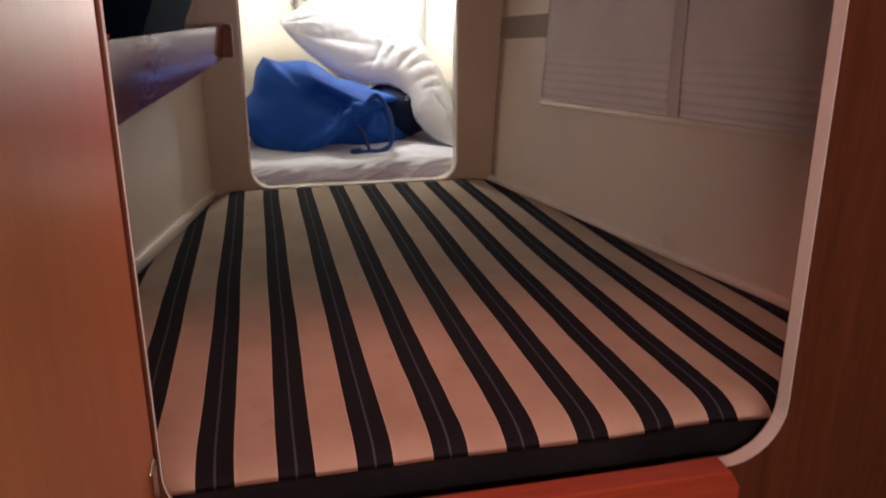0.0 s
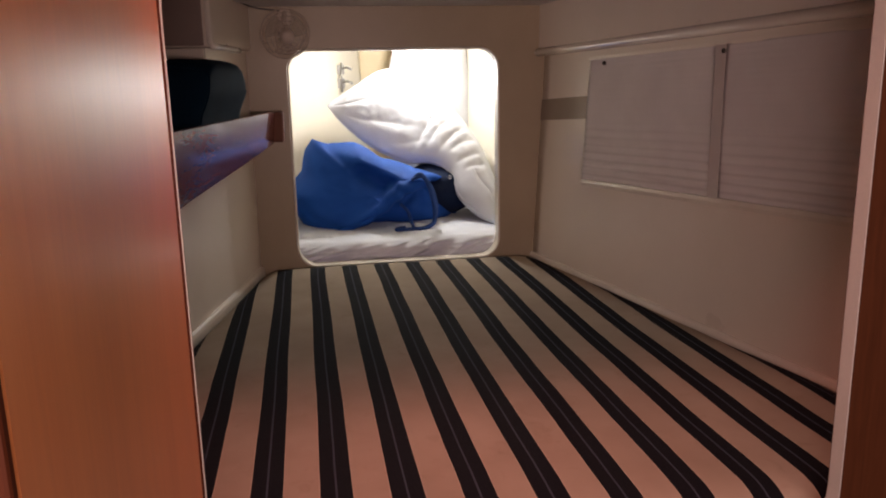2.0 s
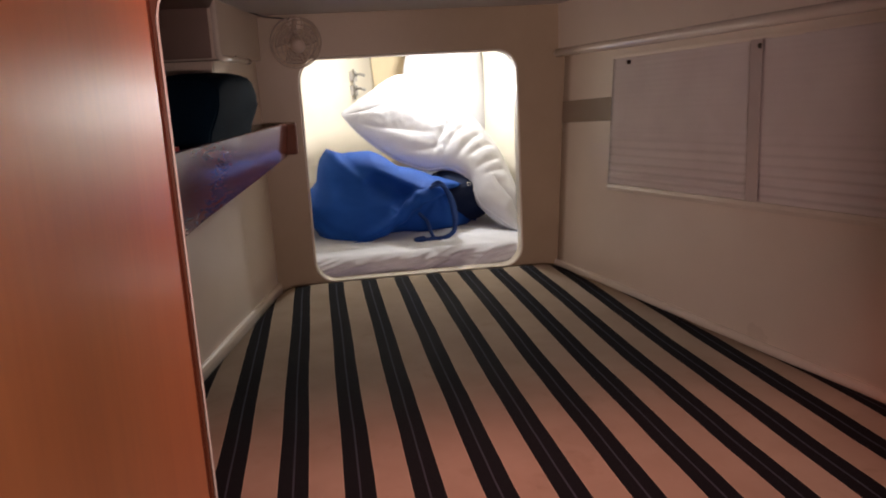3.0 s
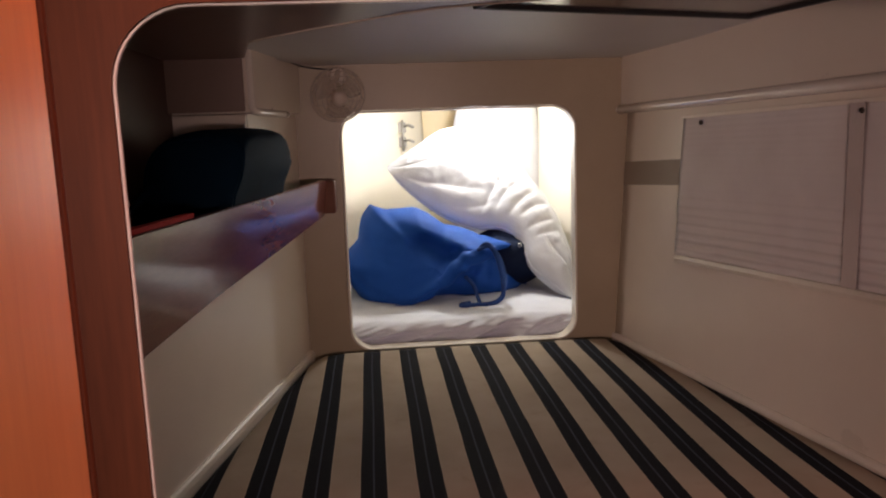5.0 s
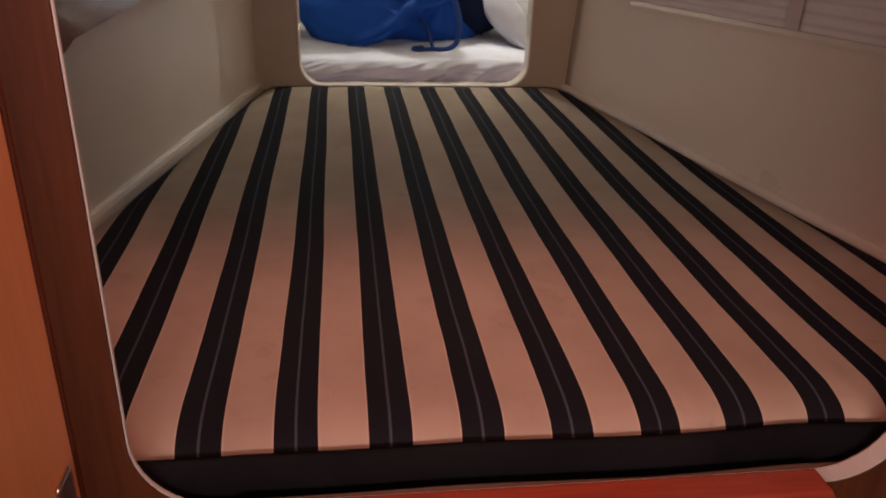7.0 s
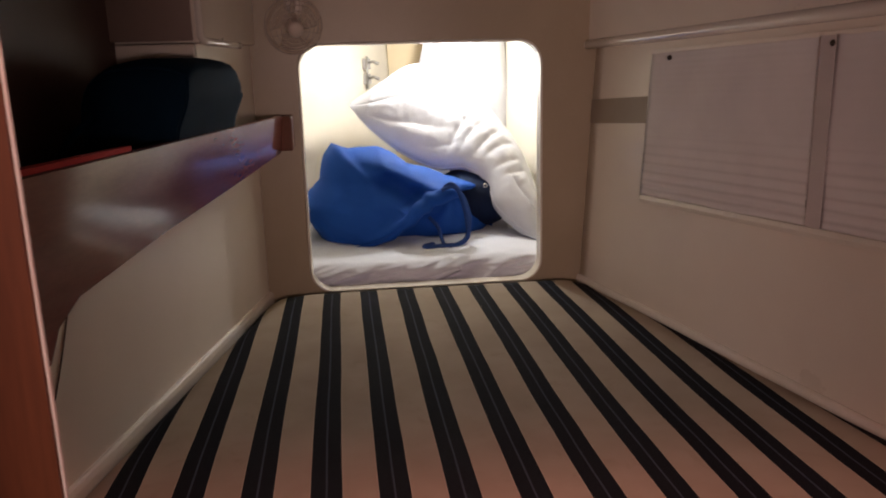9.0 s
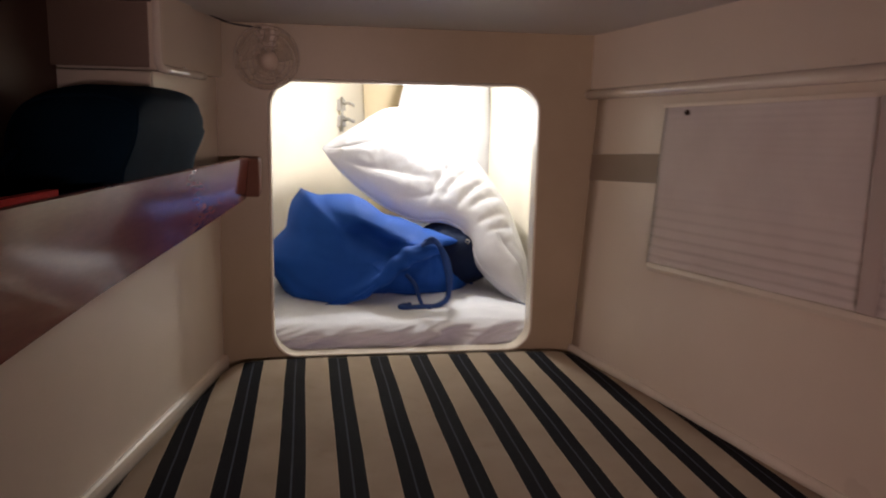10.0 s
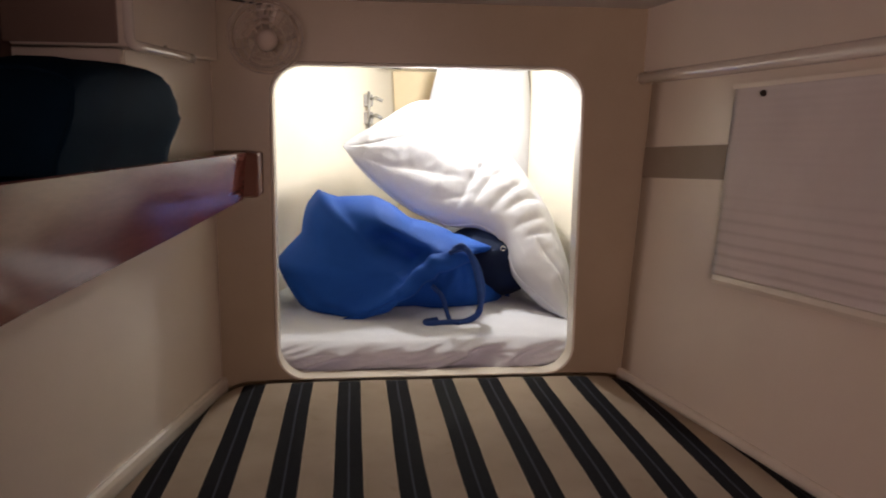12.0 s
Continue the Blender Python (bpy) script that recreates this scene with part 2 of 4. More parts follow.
# ---- builders ----
def part(name, bm, material, parent=None, label="", smooth=False):
    """One bmesh as one mesh object, under a thing or part where given."""
    bmesh.ops.recalc_face_normals(bm, faces=bm.faces)
    me = bpy.data.meshes.new(name)
    bm.to_mesh(me)
    bm.free()
    me.materials.append(material)
    if smooth:
        for p in me.polygons:
            p.use_smooth = True
    ob = new(name, me)
    if parent is not None:
        ob.parent = parent
        ob.matrix_parent_inverse = parent.matrix_basis.inverted()
    return tagged(ob, label) if label else ob


def thing(name, place, label, category, group="", kind=""):
    ob = new(name)
    ob.location = place
    ob.empty_display_size = 0.05
    bpy.context.view_layer.update()
    return tagged(ob, label, category, group, kind)


def bevelled(bm, width, segments=2):
    if width:
        bmesh.ops.bevel(bm, geom=[e for e in bm.edges if e.calc_face_angle(0) > 0.6], offset=width, segments=segments, affect="EDGES", profile=0.5)
    return bm


def box(x0, x1, y0, y1, z0, z1, bevel=0.0):
    bm = bmesh.new()
    bmesh.ops.create_cube(bm, size=1, matrix=Matrix.Translation(((x0 + x1) / 2, (y0 + y1) / 2, (z0 + z1) / 2)) @ Matrix.Diagonal((x1 - x0, y1 - y0, z1 - z0, 1)))
    return bevelled(bm, bevel)


def prism(loop_a, loop_b, bevel=0.0):
    """A solid between two like loops of 3D points."""
    bm = bmesh.new()
    a, b = [bm.verts.new(p) for p in loop_a], [bm.verts.new(p) for p in loop_b]
    bm.faces.new(a), bm.faces.new(b[::-1])
    for i in range(len(a)):
        j = (i + 1) % len(a)
        bm.faces.new((a[i], a[j], b[j], b[i]))
    bmesh.ops.recalc_face_normals(bm, faces=bm.faces)
    return bevelled(bm, bevel)


def loft(loops):
    """A solid through several like loops of 3D points."""
    bm = bmesh.new()
    rows = [[bm.verts.new(p) for p in loop] for loop in loops]
    bm.faces.new(rows[0]), bm.faces.new(rows[-1][::-1])
    for a, b in zip(rows, rows[1:]):
        for i in range(len(a)):
            j = (i + 1) % len(a)
            bm.faces.new((a[i], a[j], b[j], b[i]))
    return bm


def sheet(f, nu, nv, closed_u=False):
    """A grid of points f(u, v), u and v from 0 to 1."""
    bm = bmesh.new()
    rows = [[bm.verts.new(f(i / nu, j / nv)) for j in range(nv + 1)] for i in range(nu if closed_u else nu + 1)]
    for i in range(nu):
        for j in range(nv):
            k = (i + 1) % len(rows)
            bm.faces.new((rows[i][j], rows[k][j], rows[k][j + 1], rows[i][j + 1]))
    return bm


def thick(bm, depth):
    bmesh.ops.recalc_face_normals(bm, faces=bm.faces)
    bmesh.ops.solidify(bm, geom=bm.faces[:], thickness=depth)
    return bm


def smooth_path(points, per=8):
    """Catmull-Rom through a few points."""
    p = [Vector(points[0]), *map(Vector, points), Vector(points[-1])]
    out = []
    for i in range(1, len(p) - 2):
        for k in range(per):
            t = k / per
            a, b, c, d = p[i - 1], p[i], p[i + 1], p[i + 2]
            out.append(0.5 * ((2 * b) + (c - a) * t + (2 * a - 5 * b + 4 * c - d) * t * t + (3 * b - a - 3 * c + d) * t ** 3))
    return out + [p[-2]]


def tube(path, radius, sides=8, closed=False):
    bm = bmesh.new()
    path = [Vector(p) for p in path]
    rings, n = [], len(path)
    for i, p in enumerate(path):
        a = path[(i - 1) % n] if closed or i else p
        b = path[(i + 1) % n] if closed or i < n - 1 else p
        t = (b - a).normalized()
        side = t.cross(Vector((0.13, 0.21, 0.97))).normalized()
        up = side.cross(t)
        rings.append([bm.verts.new(p + radius * (math.cos(w) * side + math.sin(w) * up)) for w in (2 * math.pi * k / sides for k in range(sides))])
    for i in range(n if closed else n - 1):
        r, s = rings[i], rings[(i + 1) % n]
        for k in range(sides):
            bm.faces.new((r[k], r[(k + 1) % sides], s[(k + 1) % sides], s[k]))
    if not closed:
        bm.faces.new(rings[0][::-1]), bm.faces.new(rings[-1])
    return bm


def lathe(profile, centre, axis, segments=32):
    """A turned solid: profile rows of (radius, along the axis)."""
    turn = Vector((0, 0, 1)).rotation_difference(Vector(axis).normalized()).to_matrix()
    c = Vector(centre)
    bm = bmesh.new()
    rings = [[bm.verts.new(c + turn @ Vector((r * math.cos(a), r * math.sin(a), h))) for a in (2 * math.pi * k / segments for k in range(segments))] for r, h in profile]
    for r, s in zip(rings, rings[1:]):
        for k in range(segments):
            bm.faces.new((r[k], r[(k + 1) % segments], s[(k + 1) % segments], s[k]))
    bm.faces.new(rings[0][::-1]), bm.faces.new(rings[-1])
    return bm


def rounded_loop(x0, x1, z0, z1, r, per=10, top=None):
    """A rectangle with rounded corners; the upper two may have a radius of their own."""
    out, low, high = [], r, r if top is None else top
    for cx, cz, a, r in ((x1 - high, z1 - high, 0, high), (x0 + high, z1 - high, 90, high), (x0 + low, z0 + low, 180, low), (x1 - low, z0 + low, 270, low)):
        out += [(cx + r * math.cos(radians(a + 90 * k / per)), cz + r * math.sin(radians(a + 90 * k / per))) for k in range(per + 1)]
    return out


def ring_band(inner, outer, y0, y1, bevel=0.0):
    """A frame in the x-z plane between two like loops, y0 to y1 thick."""
    bm = bmesh.new()
    q = [[bm.verts.new((x, y, z)) for x, z in loop] for loop in (inner, outer) for y in (y0, y1)]
    n = len(inner)
    for i in range(n):
        j = (i + 1) % n
        for a, b in ((q[0], q[2]), (q[2], q[3]), (q[3], q[1]), (q[1], q[0])):
            bm.faces.new((a[i], a[j], b[j], b[i]))
    bmesh.ops.recalc_face_normals(bm, faces=bm.faces)
    return bevelled(bm, bevel)


def pierced_wall(hole, x0, x1, z0, z1, y0, y1):
    """A wall in the x-z plane with a hole through it."""
    cx, cz = sum(p[0] for p in hole) / len(hole), sum(p[1] for p in hole) / len(hole)
    ends = []
    for x, z in hole:
        dx, dz = x - cx, z - cz
        k = min((x1 - cx if dx > 0 else x0 - cx) / dx if abs(dx) > 1e-9 else 1e9, (z1 - cz if dz > 0 else z0 - cz) / dz if abs(dz) > 1e-9 else 1e9)
        ends.append([cx + k * dx, cz + k * dz])
    for px, pz in ((x0, z0), (x0, z1), (x1, z0), (x1, z1)):
        e = min(ends, key=lambda q: (q[0] - px) ** 2 + (q[1] - pz) ** 2)
        e[0], e[1] = px, pz
    return ring_band(hole, ends, y0, y1)


def step(a, b, x):
    t = min(1.0, max(0.0, (x - a) / (b - a)))
    return t * t * (3 - 2 * t)


# ---- plan: the hull sides narrow towards the bow, and the lines rise a little aft ----
Y_DOOR, Y_BULK = 1.36, 2.965
RISE = 0.035


def side_left(y):
    return -0.434 - 0.208 * (2.965 - y)


def side_right(y, z=0.885):
    """The right hull side flares out above the mattress."""
    low = 0.431 + 0.202 * (2.965 - y)
    high = 0.467 + 0.195 * (2.965 - y) if y > 2.62 else 0.534 + 0.140 * (2.62 - y)
    t = min(1.1, max(-0.2, (z - 0.862) / 0.618))
    return low + (high - low) * t


def fascia_x(y):
    return -0.36 - 0.205 * (2.885 - y)


def ceiling_z(y):
    return 1.633 + 0.045 * (2.95 - y)


# ---- setting: passage ----
tagged(part("floor", box(-0.85, 0.95, -0.20, 1.396, -0.03, 0.0), SOLE), "varnished brown wooden cabin sole of the passage", "floor", kind="structure")
tagged(part("wall_south", box(-0.85, 0.95, -0.23, -0.20, 0, 1.98), CHERRY), "cherry veneered wall closing the passage", "wall", kind="structure")
tagged(part("wall_west", box(-0.88, -0.85, -0.23, 1.389, 0, 1.98), CHERRY), "cherry veneered passage wall behind the open door", "wall", kind="structure")
tagged(part("wall_east", box(0.95, 0.98, -0.23, 1.36, 0, 1.98), CHERRY), "cherry veneered side wall of the passage", "wall", kind="structure")
tagged(part("ceiling", box(-0.88, 0.98, -0.23, 1.398, 1.98, 2.0), CEIL), "off-white passage headliner", "ceiling", kind="structure")

# doorway bulkhead with its rounded opening
DOOR = (-0.413, 0.374, 0.814, 1.559)
hole = rounded_loop(DOOR[0] - 0.002, DOOR[1] + 0.002, DOOR[2] - 0.002, DOOR[3] + 0.002, 0.084, top=0.056)
bulk_bm = pierced_wall(hole, -0.88, 0.98, 0.0, 1.98, 1.362, 1.403)
for vert in bulk_bm.verts:
    if vert.co.y < 1.38:
        vert.co.y = 1.393 - 0.014 * min(1.4, max(0.0, (vert.co.x - DOOR[0]) / (DOOR[1] - DOOR[0])))
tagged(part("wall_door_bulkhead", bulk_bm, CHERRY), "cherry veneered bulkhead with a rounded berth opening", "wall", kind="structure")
lining = tagged(new("door_1"), "cream lined berth opening with rounded corners", "doorway", kind="structure")
lip_bm = ring_band(rounded_loop(*DOOR, 0.082, top=0.054), rounded_loop(DOOR[0] - 0.0015, DOOR[1] + 0.0015, DOOR[2] - 0.0015, DOOR[3] + 0.0015, 0.0835, top=0.0555), 1.36, 1.3995)
for vert in lip_bm.verts:
    if vert.co.y < 1.38:
        vert.co.y = 1.396 - 0.019 * (vert.co.x - DOOR[0]) / (DOOR[1] - DOOR[0])
part("door_lining", lip_bm, LINING, lining)
sill = [(-0.325, 0.806), (-0.318, 0.8245), (0.285, 0.8245), (0.300, 0.800), (0.300, 0.772), (-0.325, 0.772)]
part("sill", prism([(x, 1.3515, z) for x, z in sill], [(x, 1.389, z) for x, z in sill], 0.003), SILLWOOD, lining, "glossy red wooden sill lip")

# ---- setting: berth cabin ----
tagged(part("wall_left_lining", prism(
    [(side_left(1.40), 1.40, 0.4), (side_left(Y_BULK), Y_BULK, 0.4), (side_left(Y_BULK) - 0.03, Y_BULK, 0.4), (side_left(1.40) - 0.03, 1.40, 0.4)],
    [(side_left(1.40), 1.40, 1.238), (side_left(Y_BULK), Y_BULK, 1.238), (side_left(Y_BULK) - 0.03, Y_BULK, 1.238), (side_left(1.40) - 0.03, 1.40, 1.238)]), CREAM),
    "smooth cream gelcoat hull lining beside the mattress", "wall", kind="structure")
tagged(part("wall_left_upper_lining", prism(
    [(side_left(2.672) - 0.02, 2.672, 1.256), (side_left(Y_BULK), Y_BULK, 1.256), (side_left(Y_BULK) - 0.03, Y_BULK, 1.256), (side_left(2.672) - 0.05, 2.672, 1.256)],
    [(side_left(2.672) - 0.02, 2.672, 1.509), (side_left(Y_BULK), Y_BULK, 1.509), (side_left(Y_BULK) - 0.03, Y_BULK, 1.509), (side_left(2.672) - 0.05, 2.672, 1.509)]), CREAM),
    "cream lining above the end of the shelf", "wall", kind="structure")
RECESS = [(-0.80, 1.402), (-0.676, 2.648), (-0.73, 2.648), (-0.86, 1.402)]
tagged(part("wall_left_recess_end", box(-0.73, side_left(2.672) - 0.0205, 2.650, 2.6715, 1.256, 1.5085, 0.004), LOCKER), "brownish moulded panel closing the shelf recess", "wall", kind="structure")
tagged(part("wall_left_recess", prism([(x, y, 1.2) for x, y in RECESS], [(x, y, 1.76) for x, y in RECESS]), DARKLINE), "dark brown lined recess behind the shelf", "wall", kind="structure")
tagged(part("wall_right_lining", thick(sheet(lambda u, v: (
    side_right(1.40 + u * (Y_BULK - 1.40), 0.4 + v * 1.17), 1.40 + u * (Y_BULK - 1.40), 0.4 + v * 1.17), 34, 40), -0.03), CREAM, smooth=True),
    "smooth cream gelcoat hull side leaning outwards", "wall", kind="structure")


def liner_section(y):
    """Upper right lining: flat above, with a rounded lip along its lower edge."""
    x, z = side_right(y, 1.48), RISE * 0.85 * (2.93 - y)
    return [(x + 0.03, y, 1.484 + z), (x - 0.012, y, 1.482 + z), *[(x - 0.022 + 0.0125 * math.cos(radians(a)), y, 1.4935 + z + 0.0105 * math.sin(radians(a))) for a in range(270, 80, -15)], (x - 0.020, y, 1.506 + z), (x - 0.018, y, 1.60 + z), (x - 0.017, y, 1.75), (x + 0.03, y, 1.75)]


liner = tagged(part("wall_right_upper_lining", loft([liner_section(y) for y in (1.40, 1.8, 2.2, 2.5, 2.65, 2.8, Y_BULK)]), CREAM), "cream upper lining with a rounded glossy lip", "wall", kind="structure")

part("rounded_lip", tube([(side_right(y, 1.48) - 0.022, y, 1.4935 + RISE * 0.85 * (2.93 - y)) for y in (1.41, 1.8, 2.2, 2.5, 2.65, 2.8, Y_BULK - 0.002)], 0.0130, 20), GLOSSRIM, liner, "glossy rounded lip", smooth=True)

# far bulkhead with the opening to the forepeak
FAR = (-0.321, 0.321, 0.853, 1.512)
tagged(part("wall_far_bulkhead", pierced_wall(rounded_loop(FAR[0] - 0.001, FAR[1] + 0.001, FAR[2] - 0.001, FAR[3] + 0.001, 0.064), -0.9, 0.9, 0.4, 1.76, Y_BULK, 3.0), TAN), "tan lined bulkhead with a rounded forepeak opening", "wall", kind="structure")
far_trim = tagged(new("window_1"), "cream edge trim round the forepeak opening", "opening trim", kind="structure")
part("edge_trim", ring_band(rounded_loop(FAR[0] + 0.006, FAR[1] - 0.006, FAR[2] + 0.006, FAR[3] - 0.006, 0.058), rounded_loop(*FAR, 0.064), Y_BULK - 0.006, 3.006, 0.003), TRIM, far_trim)

# ceiling, its dropped left part and the deck hatch
tagged(part("ceiling_berth", prism(
    [(-0.86, 1.40, ceiling_z(1.40)), (0.90, 1.40, ceiling_z(1.40)), (0.90, Y_BULK, ceiling_z(Y_BULK)), (-0.86, Y_BULK, ceiling_z(Y_BULK))],
    [(-0.86, 1.40, 1.79), (0.90, 1.40, 1.79), (0.90, Y_BULK, 1.79), (-0.86, Y_BULK, 1.79)]), CEIL), "grey-white moulded berth headliner", "ceiling", kind="structure")
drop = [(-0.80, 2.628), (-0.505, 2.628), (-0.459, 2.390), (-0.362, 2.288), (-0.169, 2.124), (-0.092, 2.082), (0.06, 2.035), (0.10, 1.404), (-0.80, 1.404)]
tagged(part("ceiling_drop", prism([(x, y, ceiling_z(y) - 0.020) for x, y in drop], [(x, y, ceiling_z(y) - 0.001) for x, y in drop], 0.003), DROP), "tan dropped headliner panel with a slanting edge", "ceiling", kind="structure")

lip_line = [(x, y, ceiling_z(y) - 0.019) for x, y in drop[2:7]]
tagged(part("trim_headliner", tube(smooth_path(lip_line, 6), 0.0035, 8), LOCKER, smooth=True), "thin glossy lip along the dropped headliner", "trim", kind="structure")
hatch = thing("deck_hatch", (0.33, 2.2, ceiling_z(2.2)), "closed smoked deck hatch with a black gasket in the headliner", "hatch")
HATCH = Matrix.Translation((0.333, 2.058, ceiling_z(2.058))) @ Euler((radians(-2.6), 0, radians(21.4))).to_matrix().to_4x4()


def hatch_box(x0, x1, y0, y1, z0, z1, bevel):
    bm = box(x0, x1, y0, y1, z0, z1, bevel)
    bm.transform(HATCH)
    return bm


part("pane", hatch_box(-0.34, 0.24, -0.19, 0.19, -0.008, -0.002, 0.002), SMOKED, hatch)
for x0, x1, y0, y1 in ((-0.355, 0.255, 0.19, 0.203), (-0.355, 0.255, -0.203, -0.19), (-0.355, -0.34, -0.19, 0.19), (0.24, 0.255, -0.19, 0.19)):
    part("gasket", hatch_box(x0, x1, y0, y1, -0.014, -0.002, 0.003), GASKET, hatch)

# forepeak shell: the hull closes in towards the bow
PLAN_LEFT = smooth_path([(-0.47, 3.0, 0), (-0.44, 3.35, 0), (-0.385, 3.65, 0), (-0.27, 3.92, 0), (-0.12, 4.15, 0), (-0.015, 4.3, 0)], 5)
PLAN_RIGHT = smooth_path([(0.47, 3.0, 0), (0.475, 3.5, 0), (0.46, 3.9, 0), (0.42, 4.3, 0)], 6)


def hull_strip(plan, outward):
    n = len(plan) - 1

    def at(u, v):
        p = plan[round(u * n)]
        return (p.x + outward * 0.05 * (v - 0.6), p.y, 0.55 + v * 1.15)
    return thick(sheet(at, n, 8), 0.02)


tagged(part("wall_forepeak_left", hull_strip(PLAN_LEFT, -1), HULL, smooth=True), "cream painted forepeak hull side, curving to the bow", "wall", kind="structure")
tagged(part("wall_forepeak_right", hull_strip(PLAN_RIGHT, 1), HULL, smooth=True), "cream painted forepeak hull side", "wall", kind="structure")
tagged(part("wall_forepeak_end", box(-0.12, 0.55, 4.3, 4.33, 0.55, 1.72), PINE), "yellowed lining at the forepeak end", "wall", kind="structure")
fore_ceiling = [(-0.6, 3.001, 1.66), (0.6, 3.001, 1.66), (0.6, 4.34, 1.565), (-0.6, 4.34, 1.565)]
tagged(part("ceiling_forepeak", prism(fore_ceiling, [(x, y, 1.74) for x, y, z in fore_ceiling]), HULL), "cream painted forepeak deckhead", "ceiling", kind="structure")
tagged(part("floor_forepeak", box(-0.6, 0.6, 3.001, 4.34, 0.55, 0.60), HULL), "cream forepeak berth base", "floor", kind="structure")
tagged(part("floor_berth", box(-0.86, 0.86, 1.406, Y_BULK, 0.38, 0.70), BOARD), "brown painted berth base under the mattress", "floor", kind="structure")
tagged(part("trim_berth_front", box(-0.72, 0.70, 1.412, 1.430, 0.70, 0.800, 0.003), BOARD), "brown berth front board below the mattress", "board", kind="structure")

# cream rails where the mattress meets the hull
for name, side, sign in (("trim_left", side_left, 1), ("trim_right", side_right, -1)):
    def rail(y, side=side, sign=sign):
        x = side(y)
        return [(x - sign * 0.002, y, 0.80), (x + sign * 0.011, y, 0.80), (x + sign * 0.012, y, 0.854), (x + sign * 0.009, y, 0.862), (x + sign * 0.004, y, 0.865), (x - sign * 0.002, y, 0.864)]
    tagged(part(name, prism(rail(1.41), rail(Y_BULK - 0.001)), TRIM), "narrow cream rail between mattress and hull lining", "trim", kind="structure")

# thin seam on the left lining
seam = smooth_path([(side_left(2.045) + 0.001, 2.045, 1.13), (side_left(2.0) + 0.001, 2.0, 1.04), (side_left(1.95) + 0.001, 1.95, 0.96), (side_left(1.90) + 0.001, 1.90, 0.89)], 6)
tagged(part("trim_seam", tube(seam, 0.0012, 5), DARKLINE), "thin dark seam in the hull lining", "seam", kind="structure")


# ---- things: passage ----
door = thing("locker_door", (-0.40, 1.0, 0.0), "orange-brown veneered locker door standing open beside the berth opening", "door")
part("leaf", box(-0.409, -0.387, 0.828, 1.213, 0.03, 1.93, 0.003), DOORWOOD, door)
part("edge_strip", box(-0.410, -0.386, 1.2135, 1.219, 0.03, 1.93, 0.002), MAHOGANY, door, "dark strip along the door edge")
# near strip is added: darkness beyond the leaf, put in as dark wood
part("edge_strip", box(-0.410, -0.386, 0.820, 0.8275, 0.03, 1.93, 0.002), MAHOGANY, door, "dark strip along the door edge")
part("latch_plate", box(-0.3865, -0.383, 1.173, 1.197, 0.985, 1.040, 0.002), CHROME, door, "chrome latch plate")


def round_lamp(name, place, radius, lens, label, axis=(0, 0, 1)):
    lamp = thing(name, place, label, "lamp")
    x, y, z = place
    part("housing", lathe([(radius * 1.25, 0.03), (radius * 1.25, 0.012), (radius * 1.12, 0.0), (radius * 1.02, 0.0), (radius * 1.02, 0.02)], place, axis), TRIM, lamp, smooth=False)
    part("lens", lathe([(radius, 0.02), (radius, 0.002), (radius * 0.85, -0.006), (radius * 0.4, -0.011), (0.002, -0.012)], place, axis), lens, lamp, "lit lens", smooth=True)
    return lamp


round_lamp("forepeak_lamp", (FOREPEAK_LAMP[0], FOREPEAK_LAMP[1], FOREPEAK_LAMP[2] + 0.005), 0.10, LENS_COOL, "round lit ceiling lamp under the forepeak deckhead")
# housing and lens for the added fill light, out of view
fill_strip = thing("fill_strip", (-0.32, -0.2, 1.36), "long warm strip lamp, unseen, added on the passage end wall as fill light", "lamp")
part("housing", box(-0.77, 0.13, -0.199, -0.172, 1.305, 1.415, 0.006), TRIM, fill_strip)
part("lens", box(-0.75, 0.11, -0.1715, -0.157, 1.322, 1.398, 0.005), LENS_WARM, fill_strip, "lit lens")
# body for the added reddish lamp, out of view
round_lamp("added_door_lamp", ADDED_DOOR_LAMP, 0.06, LENS_WARM, "round reddish ceiling lamp, unseen, added above the berth opening")


# ---- things: berth ----
def mattress_edge(y):
    return side_left(y) + 0.015, side_right(y) - 0.015


mattress = thing("mattress", (0, 2.2, 0.70), "beige and black striped berth mattress with a black border", "mattress")


def mattress_top(u, v):
    """u across, v from the front edge to the bulkhead; the front and the sides are rounded down."""
    if v < 0.16:
        a = v / 0.16 * math.pi / 2
        y, drop_z = 1.442 + 0.062 * (1 - math.cos(a)), 0.026 * (1 - math.sin(a))
    else:
        y, drop_z = 1.504 + (v - 0.16) / 0.84 * (Y_BULK - 0.022 - 1.504), 0.0
    x0, x1 = mattress_edge(y)
    x = x0 + u * (x1 - x0)
    side = min(u, 1 - u) * (x1 - x0)
    drop_z += (0.022 if u < 0.5 else 0.012) * max(0.0, 1 - side / 0.06) ** 2
    back = (Y_BULK - 0.022 - y) / 0.04
    drop_z += 0.012 * max(0.0, 1 - back) ** 2
    crown = 0.005 * min(1.0, max(0.0, (y - 1.8) / 0.8)) * (1 - abs(2 * u - 1) ** 3)
    swell = crown + 0.003 * noise.noise(Vector((x * 3, y * 3, 0.3))) + 0.0016 * noise.noise(Vector((x * 11, y * 7, 1.7)))
    pucker = 0.005 * max(0.0, 1 - (y - 1.442) / 0.16) * noise.noise(Vector((x * 38, y * 5, 4.1)))
    return (x, y + 0.004 * noise.noise(Vector((x * 5, 0, 9))) * max(0.0, 1 - v * 5), 0.862 - drop_z + swell + pucker)


part("cover", sheet(mattress_top, 120, 90), STRIPES, mattress, smooth=True)


